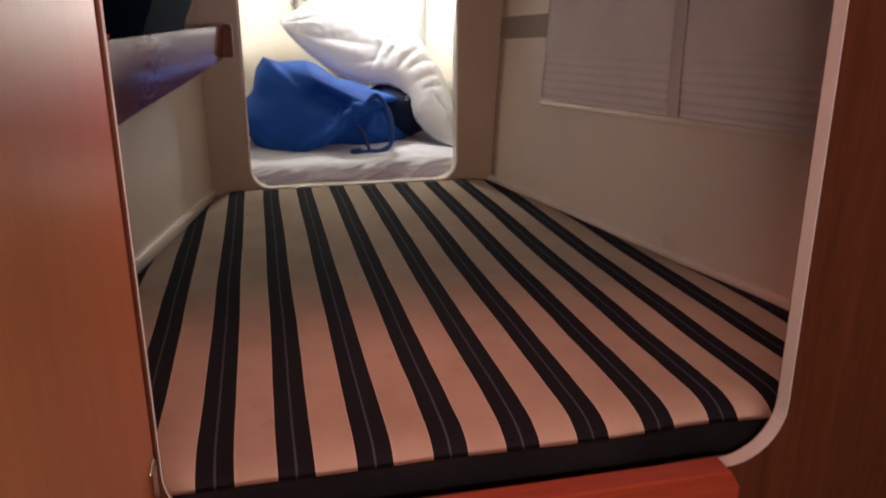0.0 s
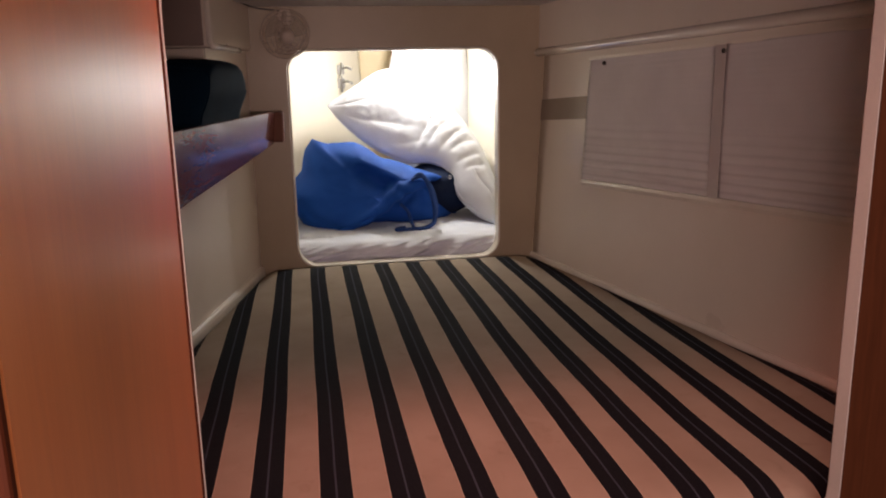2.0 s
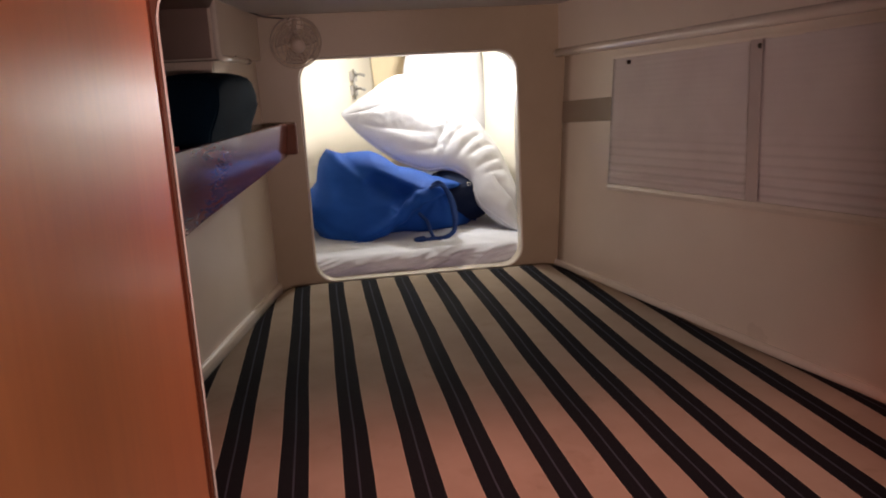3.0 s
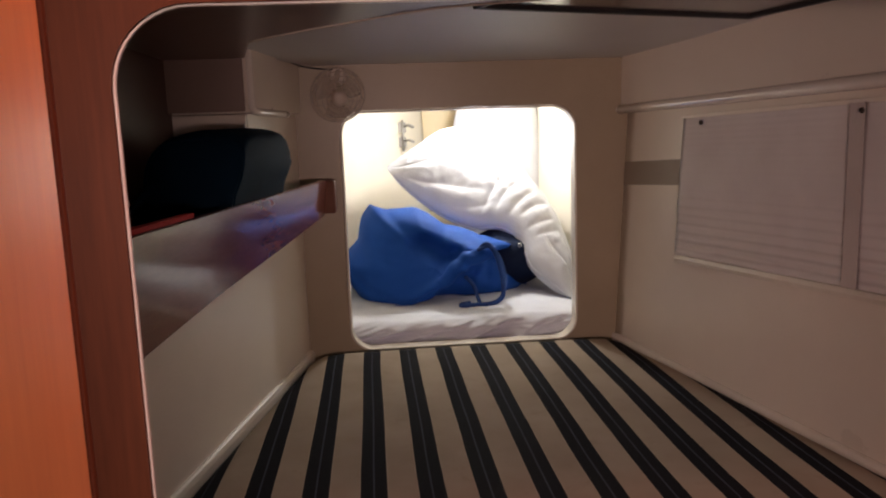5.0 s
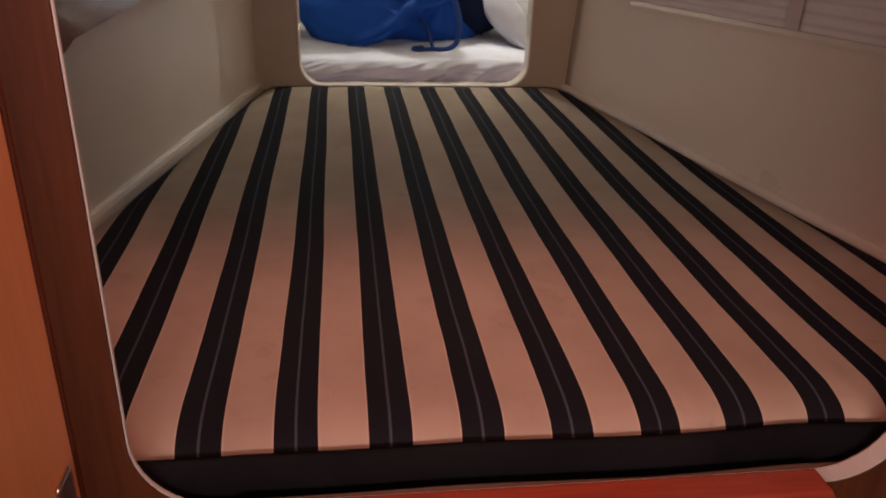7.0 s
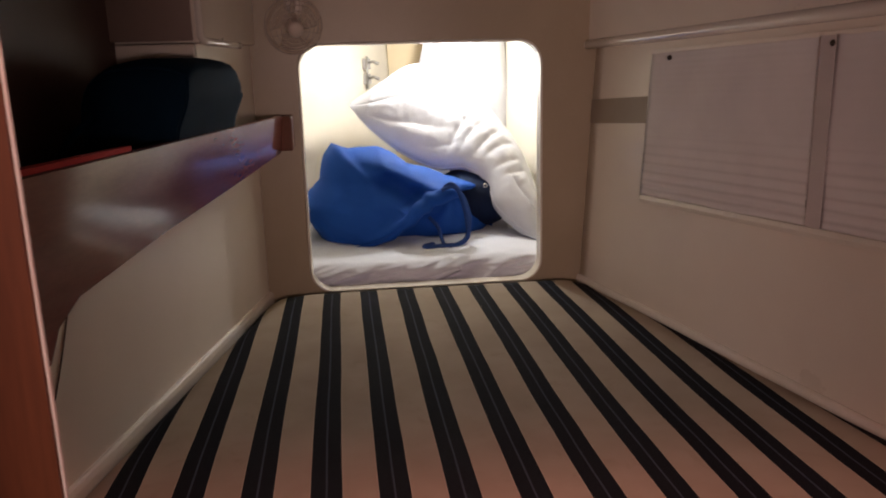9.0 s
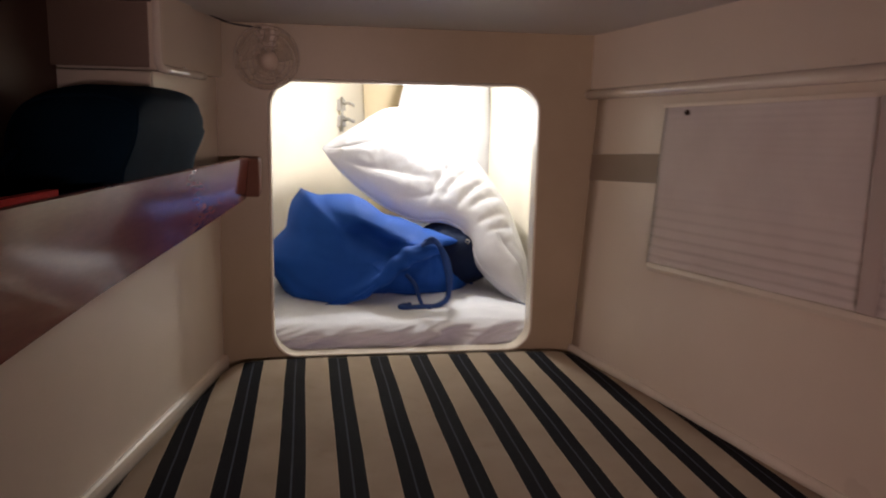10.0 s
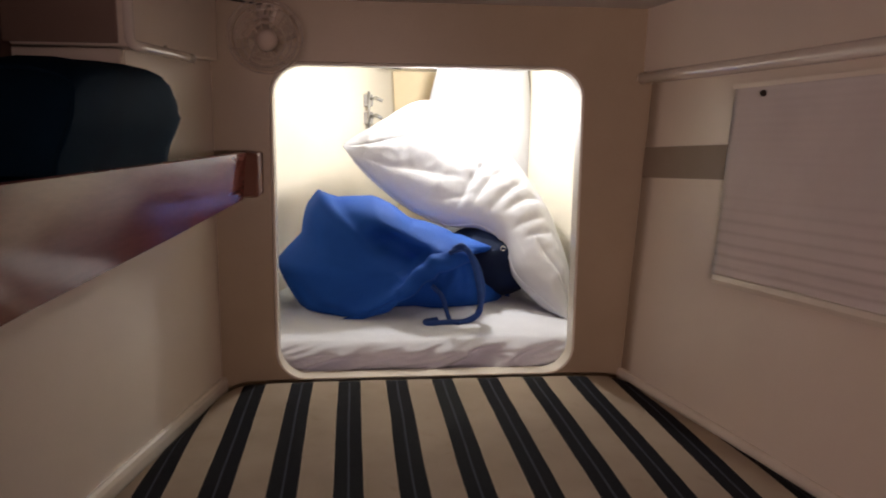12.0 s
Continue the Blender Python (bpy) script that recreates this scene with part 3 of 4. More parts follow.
def border_face(u, v):
    x0, x1 = mattress_edge(1.442)
    x = x0 + u * (x1 - x0)
    return (x, 1.4425 - 0.007 * math.sin(math.pi * v) + 0.004 * noise.noise(Vector((x * 5, 0, 9))), 0.8385 - 0.0375 * v + 0.002 * noise.noise(Vector((x * 9, 2, 5))))


part("border", thick(sheet(border_face, 80, 8), 0.02), BLACKCLOTH, mattress, "black cloth border", smooth=True)
part("piping", tube([(x, 1.4345 + 0.004 * noise.noise(Vector((x * 5, 0, 9))), 0.829 + 0.0025 * noise.noise(Vector((x * 9, 2, 5)))) for x in np.linspace(-0.69, 0.67, 70)], 0.0011, 5), PIPING, mattress, "thin blue-grey piping")
part("core", prism([(mattress_edge(y)[k] + (0.004 if k == 0 else -0.004), y, 0.702) for y, k in ((1.45, 0), (1.45, 1), (2.94, 1), (2.94, 0))],
                   [(mattress_edge(y)[k] + (0.004 if k == 0 else -0.004), y, 0.826) for y, k in ((1.45, 0), (1.45, 1), (2.94, 1), (2.94, 0))]), BLACKCLOTH, mattress)

# shelf with its glossy fascia
shelf = thing("side_shelf", (-0.62, 2.1, 1.24), "varnished wooden side shelf with a glossy fascia and red edge", "shelf")
STATIONS = [1.42 + 0.0305 * k for k in range(49)]
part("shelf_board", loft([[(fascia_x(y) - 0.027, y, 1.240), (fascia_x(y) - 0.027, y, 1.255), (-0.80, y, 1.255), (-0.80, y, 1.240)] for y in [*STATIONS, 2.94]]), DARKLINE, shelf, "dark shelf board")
FOOT = [(1.42, 1.03), (1.80, 1.068), (1.865, 1.098), (1.885, 1.138), (1.935, 1.164), (2.2, 1.192), (2.6, 1.221), (2.885, 1.245)]


def fascia_section(y):
    """Leans in towards its foot, whose edge drops in a curve near the entrance."""
    low = float(np.interp(y, [p[0] for p in FOOT], [p[1] for p in FOOT]))
    top = 1.342 - 0.004 * (y - 1.42) / 1.465
    x0, x1 = fascia_x(y), fascia_x(y) - 0.09 * (top - low)
    return [(x0, y, top - 0.002), (x1, y, low + 0.002), (x1 - 0.003, y, low), (x1 - 0.012, y, low), (x0 - 0.015, y, top - 0.002), (x0 - 0.012, y, top), (x0 - 0.003, y, top)]


part("fascia", loft([fascia_section(y) for y in sorted(STATIONS + [1.80, 1.865, 1.885, 1.905, 1.935, 2.885])]), FASCIA, shelf, "glossy varnished fascia board")
part("red_edge", loft([[(fascia_x(y) - a, y, z - 0.004 * (y - 1.42) / 1.465) for a, z in ((0.004, 1.3425), (0.004, 1.350), (0.016 + 0.026 * (2.1 - y), 1.350), (0.016 + 0.026 * (2.1 - y), 1.3425))]
                       for y in (1.42, 1.6, 1.75, 1.9, 2.0, 2.1)]), REDEDGE, shelf, "red edge strip")
part("end_cleat", box(-0.386, -0.3375, 2.886, Y_BULK - 0.001, 1.250, 1.336, 0.006), CLEAT, shelf, "dark wooden end cleat")

# locker above the shelf
locker = thing("overhead_locker", (-0.6, 2.8, 1.515), "cream overhead locker with a rounded corner under the headliner", "locker")
body = [(-0.673, 2.63), *[(-0.524 + 0.026 * math.sin(radians(a)), 2.656 - 0.026 * math.cos(radians(a))) for a in range(0, 77, 7)], (-0.418, 2.963), (-0.673, 2.963)]
part("body", prism([(x, y, 1.510) for x, y in body], [(x, y, 1.71) for x, y in body], 0.005), LOCKER, locker, smooth=False)
part("side_panel", prism([(-0.4965 + 0.2495 * (y - 2.645), y, z) for y, z in ((2.645, 1.514), (2.79, 1.508), (2.79, 1.665), (2.645, 1.672))],
                         [(-0.4915 + 0.2495 * (y - 2.645), y, z) for y, z in ((2.645, 1.514), (2.79, 1.508), (2.79, 1.665), (2.645, 1.672))], 0.0025), LOCKER, locker, "glossy cream locker panel")
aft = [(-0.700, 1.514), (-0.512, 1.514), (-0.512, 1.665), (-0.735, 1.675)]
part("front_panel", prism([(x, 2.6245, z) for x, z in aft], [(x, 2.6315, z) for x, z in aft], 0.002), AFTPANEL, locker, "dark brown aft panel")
part("lower_rim", tube([*[(-0.500, 2.643 , 1.66 - 0.0175 * k) for k in range(8)], (-0.499, 2.643, 1.522), (-0.496, 2.648, 1.515), *[(-0.493 + 0.2495 * (y - 2.645), y, 1.513 - 0.03 * (y - 2.645)) for y in np.linspace(2.655, 2.84, 8)]], 0.0085, 14), GLOSSRIM, locker, "cream rounded rim", smooth=True)
part("catch", box(-0.474, -0.466, 2.735, 2.755, 1.513, 1.522, 0.002), CHROME, locker, "small bright catch")

# soft navy bag on the shelf
bag = thing("soft_bag", (-0.56, 2.45, 1.255), "dark navy soft bag with a domed top lying on the shelf", "bag")
BAG = Matrix.Translation((-0.538, 2.445, 1.255)) @ Euler((0, 0, radians(-10))).to_matrix().to_4x4()


def bag_point(u, v, grow=1.0):
    """u round the domed section, v along the bag."""
    a = 2 * math.pi * u
    end = 1 - 0.30 * abs(2 * v - 1) ** 5
    cx = math.copysign(abs(math.cos(a)) ** 0.75, math.cos(a)) * 0.118 * end * grow
    s = math.sin(a)
    cz = 0.104 + (0.118 * s ** 0.9 * end * grow if s > 0 else -0.103 * (-s) ** 0.45)
    n = noise.noise(Vector((cx * 14, v * 3.0, cz * 14)))
    if cx > 0:
        cx += 0.026 * step(0.055, 0.115, cz) * min(1.0, cx / 0.06)
    p = BAG @ Vector((cx * (1 + 0.03 * n), -0.155 + 0.31 * v, max(0.0005, cz * (1 + 0.025 * n))))
    # the fascia holds the side in below its top edge
    p.x = min(p.x, fascia_x(p.y) - 0.019 + 0.030 * step(1.320, 1.42, p.z))
    return p


def bag_body():
    bm = sheet(lambda u, v: bag_point(u, v), 48, 24, True)
    bm.verts.ensure_lookup_table()
    ends = [[bm.verts[i * 25 + v * 24] for i in range(48)] for v in (0, 1)]
    for v, ring in enumerate(ends):
        mid = bm.verts.new(sum((r.co for r in ring), Vector()) / 48 + (BAG.to_3x3() @ Vector((0, -0.022 if v == 0 else 0.012, 0))))
        inner = [bm.verts.new(r.co.lerp(mid.co, 0.30)) for r in ring]
        for i in range(48):
            j = (i + 1) % 48
            bm.faces.new((ring[i], ring[j], inner[j], inner[i]))
            bm.faces.new((inner[i], inner[j], mid))
    return bm


part("body", bag_body(), NAVY, bag, smooth=True)
for v in (0.06,):
    part("seam_piping", tube([bag_point(k / 40, v, 1.012) for k in range(40)], 0.003 if v < 0.5 else 0.0022, 6, True), NAVY, bag, smooth=True)
part("strap", tube(smooth_path([BAG @ Vector(p) for p in ((-0.06, -0.175, 0.13), (-0.09, -0.24, 0.07), (-0.05, -0.29, 0.012), (0.03, -0.27, 0.010), (0.06, -0.20, 0.05))], 6), 0.006, 6), NAVY, bag, smooth=True)

# cabin fan
fan = thing("cabin_fan", (-0.31, 2.95, 1.62), "small clear plastic cabin fan fixed to the bulkhead", "fan")
FAN_C, FAN_A = Vector((-0.317, 2.868, 1.551)), Vector((0.20, -1.0, -0.34)).normalized()
FAN_T = Vector((0, 0, 1)).rotation_difference(FAN_A).to_matrix()


def fan_ring(radius, along, count=40):
    return [FAN_C + FAN_T @ Vector((radius * math.cos(2 * math.pi * k / count), radius * math.sin(2 * math.pi * k / count), along)) for k in range(count)]


for radius, depth in ((0.069, 0.0), (0.065, 0.016), (0.056, 0.026), (0.044, 0.032), (0.033, 0.035)):
    part("cage_ring", tube(fan_ring(radius, depth), 0.0014, 6, True), FANRING, fan, smooth=True)
part("back_ring", tube(fan_ring(0.064, -0.022), 0.0018, 6, True), FANRING, fan, smooth=True)
for k in range(12):
    a = 2 * math.pi * k / 12
    d = Vector((math.cos(a), math.sin(a), 0))
    part("cage_wire", tube([FAN_C + FAN_T @ (d * r + Vector((0, 0, h))) for r, h in ((0.022, 0.036), (0.044, 0.032), (0.056, 0.026), (0.065, 0.016), (0.069, 0.0), (0.064, -0.022))], 0.0011, 5), FANRING, fan, smooth=True)
for k in range(3):
    def blade(u, v, k=k):
        r = 0.014 + 0.044 * u
        a = 2 * math.pi * k / 3 + 0.5 + (v - 0.5) * (1.5 - 0.3 * u) + 0.3 * u
        return FAN_C + FAN_T @ Vector((r * math.cos(a), r * math.sin(a), 0.004 + 0.014 * (v - 0.5)))
    part("blade", thick(sheet(blade, 6, 6), 0.0012), FANPLASTIC, fan, smooth=True)
part("hub", lathe([(0.016, -0.03), (0.019, -0.01), (0.0195, 0.030), (0.018, 0.037), (0.010, 0.041), (0.001, 0.042)], FAN_C, FAN_A, 24), FANHUB, fan, smooth=True)
part("motor", lathe([(0.010, -0.055), (0.021, -0.05), (0.023, -0.025), (0.016, -0.018)], FAN_C, FAN_A, 20), FANHUB, fan, smooth=True)
part("arm", tube(smooth_path([FAN_C + FAN_T @ Vector((0, 0, -0.05)), FAN_C + Vector((-0.005, 0.05, 0.03)), Vector((-0.318, 2.945, 1.612)), Vector((-0.318, Y_BULK - 0.002, 1.615))], 5), 0.007, 8), FANRING, fan, smooth=True)
part("base", lathe([(0.026, 0.0), (0.026, 0.006), (0.018, 0.012), (0.004, 0.013)], (-0.318, Y_BULK - 0.001, 1.605), (0, -1, 0), 24), FANHUB, fan)
part("cable", tube(smooth_path([(-0.33, 2.955, 1.62), (-0.40, 2.945, 1.628), (-0.44, 2.86, 1.640), (-0.465, 2.72, 1.648), (-0.478, 2.62, 1.652)], 6), 0.0022, 6), GASKET, fan, "thin dark cable", smooth=True)


# hull window behind the blinds
def window_pane(y_far, y_near):
    """A smoked pane with rounded corners, following the hull side."""
    bm = bmesh.new()
    loop = rounded_loop(y_near, y_far, 1.300, 1.435, 0.03, 4)
    rows = [[bm.verts.new((side_right(y, z) - d, y, z + RISE * (2.66 - y))) for y, z in loop] for d in (0.0045, -0.002)]
    for k in range(len(loop)):
        j = (k + 1) % len(loop)
        bm.faces.new((rows[0][k], rows[0][j], rows[1][j], rows[1][k]))
    bm.faces.new(rows[0]), bm.faces.new(rows[1][::-1])
    return bm


hull_window = tagged(new("window_2"), "dark smoked hull windows behind the cloth blinds", "window", kind="structure")
for y_far, y_near in ((2.585, 2.185), (2.065, 1.56)):
    part("pane", window_pane(y_far, y_near), SMOKED, hull_window)


# pleated blind over the hull window
def blind_x(y, z):
    return side_right(y, z) - 0.004


def make_blind(y_far, y_near, pin_in, proud, label):
    ob = thing("window_blind", (blind_x((y_far + y_near) / 2, 1.13), (y_far + y_near) / 2, 1.13), label, "blind", "blinds on the hull side")

    def cloth(u, v):
        y = y_far + u * (y_near - y_far)
        z = 1.135 + v * 0.330 + (RISE + 0.012) * (2.66 - y) * (1 - v) + RISE * (2.69 - y) * v
        low = max(0.0, 1 - v / 0.5)
        ripple = 0.0030 * step(0.0, 0.05, u) * step(0.0, 0.05, 1 - u) * low ** 0.7 * math.sin(v * 75 + 2.0 * noise.noise(Vector((y * 5, v * 4, 0))))
        hang = 0.005 * noise.noise(Vector((y * 7, v * 1.2, 3))) + 0.0002 * math.sin(v * 160)
        return (blind_x(y, z) - 0.005 - proud - ripple - hang, y, z)
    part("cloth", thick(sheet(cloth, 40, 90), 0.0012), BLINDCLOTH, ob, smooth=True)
    y = y_far - pin_in
    z = 1.459 + RISE * (2.72 - y)
    part("pin", lathe([(0.0055, 0.0), (0.0055, 0.004), (0.003, 0.007), (0.001, 0.0075)], (blind_x(y, z) - 0.012, y, z - 0.009), (-1, -0.15, 0), 14), PIN, ob, "small dark bronze pin", smooth=True)
    return ob


make_blind(2.685, 2.124, 0.084, 0.0, "pale grey pleated cloth blind pinned over the hull window")
make_blind(2.116, 1.50, 0.006, 0.002, "pale grey pleated cloth blind beside a narrow gap")
# strip added over the cloth in place of the soft dark gap
joint = thing("blind_gap_strip", (0.59, 2.122, 1.15), "narrow dull mauve strip added for the soft dark gap between blinds", "cloth band")
part("band", thick(sheet(lambda u, v: (blind_x(2.138 - 0.034 * u, 1.16 + 0.33 * v) - 0.0135, 2.138 - 0.034 * u, 1.162 + 0.322 * v), 4, 24), 0.0012), GAPSHADE, joint)
rail_ob = thing("blind_bottom_rail", (0.58, 2.1, 1.12), "slim cream rail along the bottom of the blinds", "rail")
part("rail", loft([[(blind_x(y, 1.12) - d, y, 1.118 + (RISE + 0.012) * (2.66 - y) + h) for d, h in ((-0.006, 0), (0.017, 0.001), (0.020, 0.010), (0.017, 0.018), (-0.006, 0.019))]
                   for y in (2.665, 2.64, 2.2, 1.48)]), TRIM, rail_ob)
track = thing("blind_headrail", (0.58, 2.1, 1.46), "flat cream headrail above the blinds", "rail")
part("rail", loft([[(blind_x(y, 1.465) - d, y, 1.462 + RISE * (2.72 - y) + h) for d, h in ((-0.006, 0), (0.007, 0), (0.008, 0.008), (-0.006, 0.009))]
                   for y in (2.69, 2.65, 2.2, 1.48)]), CREAM, track)
tape = thing("window_tape", (0.47, 2.83, 1.30), "flat tan strip on the hull side running under the blind", "strip")
part("strip", thick(sheet(lambda u, v: (side_right(2.962 - 0.28 * u, 1.29 + 0.07 * v) - 0.0005, 2.962 - 0.28 * u, 1.286 + 0.063 * v + 0.018 * u), 8, 4), 0.003), STRIP, tape)


# ---- things: forepeak ----
def wrinkle(x, y, z, scale, sharp=2.0):
    """Ridged folds, -1 to 1."""
    n = noise.noise(Vector((x, y, z)) * scale)
    return 1 - sharp * abs(n)


def valley(d, width):
    """A tight fold: a groove with a soft roll on one side."""
    return -math.exp(-(d / width) ** 2) + 0.8 * math.exp(-((d - 1.7 * width) / (1.5 * width)) ** 2)


bed = thing("forepeak_mattress", (0, 3.6, 0.60), "white sheeted mattress with creases filling the forepeak", "mattress")


def half_width(y):
    return max(0.05, min(0.43, 0.43 - 0.28 * max(0.0, y - 3.55)))


def bed_top(u, v):
    """u across, v from the foot of the front face, over the rounded edge, to the bow."""
    if v < 0.35:
        t = v / 0.35
        y, z = 3.040 - 0.012 * math.sin(math.pi * t), 0.70 + 0.175 * t
    elif v < 0.5:
        a = (v - 0.35) / 0.15 * math.pi / 2
        y, z = 3.040 + 0.035 * (1 - math.cos(a)), 0.875 + 0.032 * math.sin(a)
    else:
        y, z = 3.075 + (v - 0.5) / 0.5 * 1.1, 0.907
    w = half_width(y)
    x = -w + 2 * w * u
    face = max(0.0, 1 - max(0.0, v - 0.40) / 0.12)
    lean = x - (z - 0.85) * 2.6 + 0.5 * (z - 0.85) * math.copysign(1, x - 0.1)
    fold = wrinkle(lean, 0.3, z * 2.0, 8.0, 2.6) * 0.6 + wrinkle(lean * 1.2, 1.7, z * 3.5, 15.0, 2.6) * 0.3
    y -= 0.036 * face * fold
    z += 0.004 * (1 - face) * wrinkle(x * 1.4, y * 2.5, 0.4, 5.0) + 0.002 * noise.noise(Vector((x * 20, y * 20, 2)))
    return (x, y, z)


part("sheet", sheet(bed_top, 150, 110), SHEET, bed, "creased white sheet", smooth=True)
part("core", box(-0.40, 0.40, 3.07, 3.9, 0.602, 0.86, 0.01), SHEET, bed)

# blue drawstring sack
sack = thing("drawstring_sack", (-0.05, 3.45, 0.907), "royal blue cotton drawstring sack slumped on the white mattress", "sack")
SACK_C = Vector((-0.06, 3.46, 1.02))
SACK_RIM = [(-0.365, 1.02), (-0.300, 1.095), (-0.281, 1.175), (-0.250, 1.212), (-0.205, 1.190), (-0.105, 1.195), (-0.005, 1.135), (0.120, 1.088), (0.245, 1.050), (0.288, 0.960), (0.265, 0.885), (0.03, 0.870), (-0.235, 0.872), (-0.300, 0.900)]


# long folds across the cloth: from x, z to x, z, depth, width
SACK_FOLDS = [(-0.26, 1.18, -0.20, 1.02, 0.006, 0.018), (-0.35, 1.02, -0.25, 0.94, 0.007, 0.014), (-0.29, 0.955, -0.15, 0.905, 0.006, 0.013), (0.16, 1.07, 0.20, 0.93, 0.010, 0.010),
              (0.00, 0.985, 0.10, 1.04, 0.008, 0.008), (0.06, 0.975, 0.13, 1.02, 0.008, 0.008), (-0.09, 1.15, 0.10, 1.085, 0.006, 0.012)]


def hem_z(x):
    """Height of the turned hem across the front of the sack."""
    return float(np.interp(x, [-0.224, -0.114, -0.007, 0.052, 0.16], [0.880, 0.923, 1.0, 1.057, 1.064]))


def streak(x, z, x0, z0, x1, z1, width):
    """1 along a line that fades out beyond its ends."""
    dx, dz = x1 - x0, z1 - z0
    length = math.hypot(dx, dz)
    t = ((x - x0) * dx + (z - z0) * dz) / length ** 2
    d = ((x - x0) * dz - (z - z0) * dx) / length
    return math.exp(-(d / width) ** 2) * step(-0.35, 0.2, t) * (1 - step(0.8, 1.35, t))


def rim_radius(angle):
    """Distance from the middle of the sack to its outline, blended between the outline's corners."""
    marks = sorted((math.atan2(z - SACK_C.z, x - SACK_C.x) % (2 * math.pi), math.hypot(x - SACK_C.x, z - SACK_C.z)) for x, z in SACK_RIM)
    marks = [(marks[-1][0] - 2 * math.pi, marks[-1][1])] + marks + [(marks[0][0] + 2 * math.pi, marks[0][1])]
    angle %= 2 * math.pi
    for (a, ra), (b, rb) in zip(marks, marks[1:]):
        if a <= angle <= b:
            t = (angle - a) / (b - a)
            xa, za, xb, zb = ra * math.cos(a), ra * math.sin(a), rb * math.cos(b), rb * math.sin(b)
            return math.hypot(xa + (xb - xa) * t, za + (zb - za) * t)
    return 0.2


def sack_point(u, v):
    """u round the outline, v from the front middle (0) over the outline (0.5) to the back (1)."""
    a = 2 * math.pi * u
    phi = v * math.pi
    reach = math.sin(phi) ** 0.72
    x, z = SACK_C.x + rim_radius(a) * reach * math.cos(a), SACK_C.z + rim_radius(a) * reach * math.sin(a)
    y = SACK_C.y - 0.175 * math.cos(phi)
    if phi < math.pi / 2:
        y -= 0.06 * max(0.0, 1.10 - z) / 0.2 * math.cos(phi)
        crease = wrinkle(x * 1.0 + z * 0.9, 0.2, z * 2.4 - x * 1.2, 5.0) * 0.6 + wrinkle(x * 2 - z, 1.1, z * 3 + x * 1.5, 7.0) * 0.4
        y -= 0.004 * crease * math.cos(phi) ** 0.5
        for x0, z0, x1, z1, depth, wide in SACK_FOLDS:
            dx, dz = x1 - x0, z1 - z0
            length = math.hypot(dx, dz)
            s = ((x - x0) * dx + (z - z0) * dz) / length ** 2
            d = ((x - x0) * dz - (z - z0) * dx) / length + 0.010 * noise.noise(Vector((x * 11, 0.7, z * 11)))
            y -= depth * valley(d, wide) * step(-0.12, 0.15, s) * (1 - step(0.70, 1.10, s))
        # pleats that fan out from the drawn mouth
        mx, mz = x - 0.13, z - 1.05
        far, turn = math.hypot(mx, mz), math.atan2(mz, -mx)
        pleat = math.sin(turn * 9 + 2.5 * noise.noise(Vector((x * 6, 0.5, z * 6)))) * math.exp(-far / 0.20)
        y -= (0.007 * pleat + 0.0015 * wrinkle(x, 0.9, z, 16.0)) * math.cos(phi) ** 0.5
        hem = z - hem_z(x)
        inside = min(1.0, max(0.0, (x + 0.21) / 0.10))
        y += 0.085 * inside * min(1.0, max(0.0, -hem / 0.020))
        y -= 0.030 * inside * math.exp(-((hem - 0.012) / 0.018) ** 2)
        y += 0.060 * streak(x, z, -0.105, 1.100, 0.02, 1.035, 0.036)
        y -= 0.016 * streak(x, z, -0.14, 1.165, 0.09, 1.085, 0.028)
    x += 0.006 * noise.noise(Vector((x * 12, y * 12, z * 12)))
    return (x, y, max(0.909, z + 0.004 * noise.noise(Vector((x * 15, y * 15, 7)))))


part("cloth_body", sheet(sack_point, 120, 80, True), BLUE, sack, smooth=True)


HEM = smooth_path([(-0.205, 3.262, 0.898), (-0.114, 3.246, 0.926), (-0.045, 3.236, 0.973), (0.015, 3.232, 1.026), (0.058, 3.236, 1.055), (0.135, 3.250, 1.066)], 8)


def neck_point(u, v):
    """The rolled, gathered hem of the sack's mouth, rising to the right."""
    a = 2 * math.pi * u
    f = v * (len(HEM) - 1)
    i = min(len(HEM) - 2, int(f))
    p = HEM[i].lerp(HEM[i + 1], f - i)
    r = (0.008 + 0.022 * min(1.0, v / 0.8)) * math.sin(math.pi * min(1.0, max(0.02, 0.12 + v * 0.80))) ** 0.5
    r *= 1 + 0.14 * math.sin(v * 34 + 2 * math.sin(a)) + 0.12 * noise.noise(Vector((v * 9, math.cos(a), math.sin(a))))
    return (p.x - 0.45 * r * math.sin(a), p.y - 0.9 * r * math.cos(a), p.z + 0.9 * r * math.sin(a))


part("gathered_mouth", sheet(neck_point, 32, 90, True), BLUE, sack, "gathered blue mouth", smooth=True)
part("cord", tube(smooth_path([(0.085, 3.225, 1.085), (0.105, 3.212, 1.098), (0.132, 3.212, 1.062), (0.150, 3.21, 0.990), (0.148, 3.205, 0.935), (0.115, 3.195, 0.914), (0.07, 3.185, 0.914), (0.03, 3.178, 0.914), (0.015, 3.195, 0.914), (0.045, 3.208, 0.915)], 8), 0.0080, 8), NAVYCORD, sack, "dark blue drawcord", smooth=True)
part("cord", tube(smooth_path([(0.035, 3.235, 0.995), (0.058, 3.215, 0.970), (0.068, 3.205, 0.935), (0.078, 3.19, 0.914), (0.098, 3.18, 0.913)], 8), 0.0058, 8), NAVYCORD, sack, "dark blue drawcord", smooth=True)
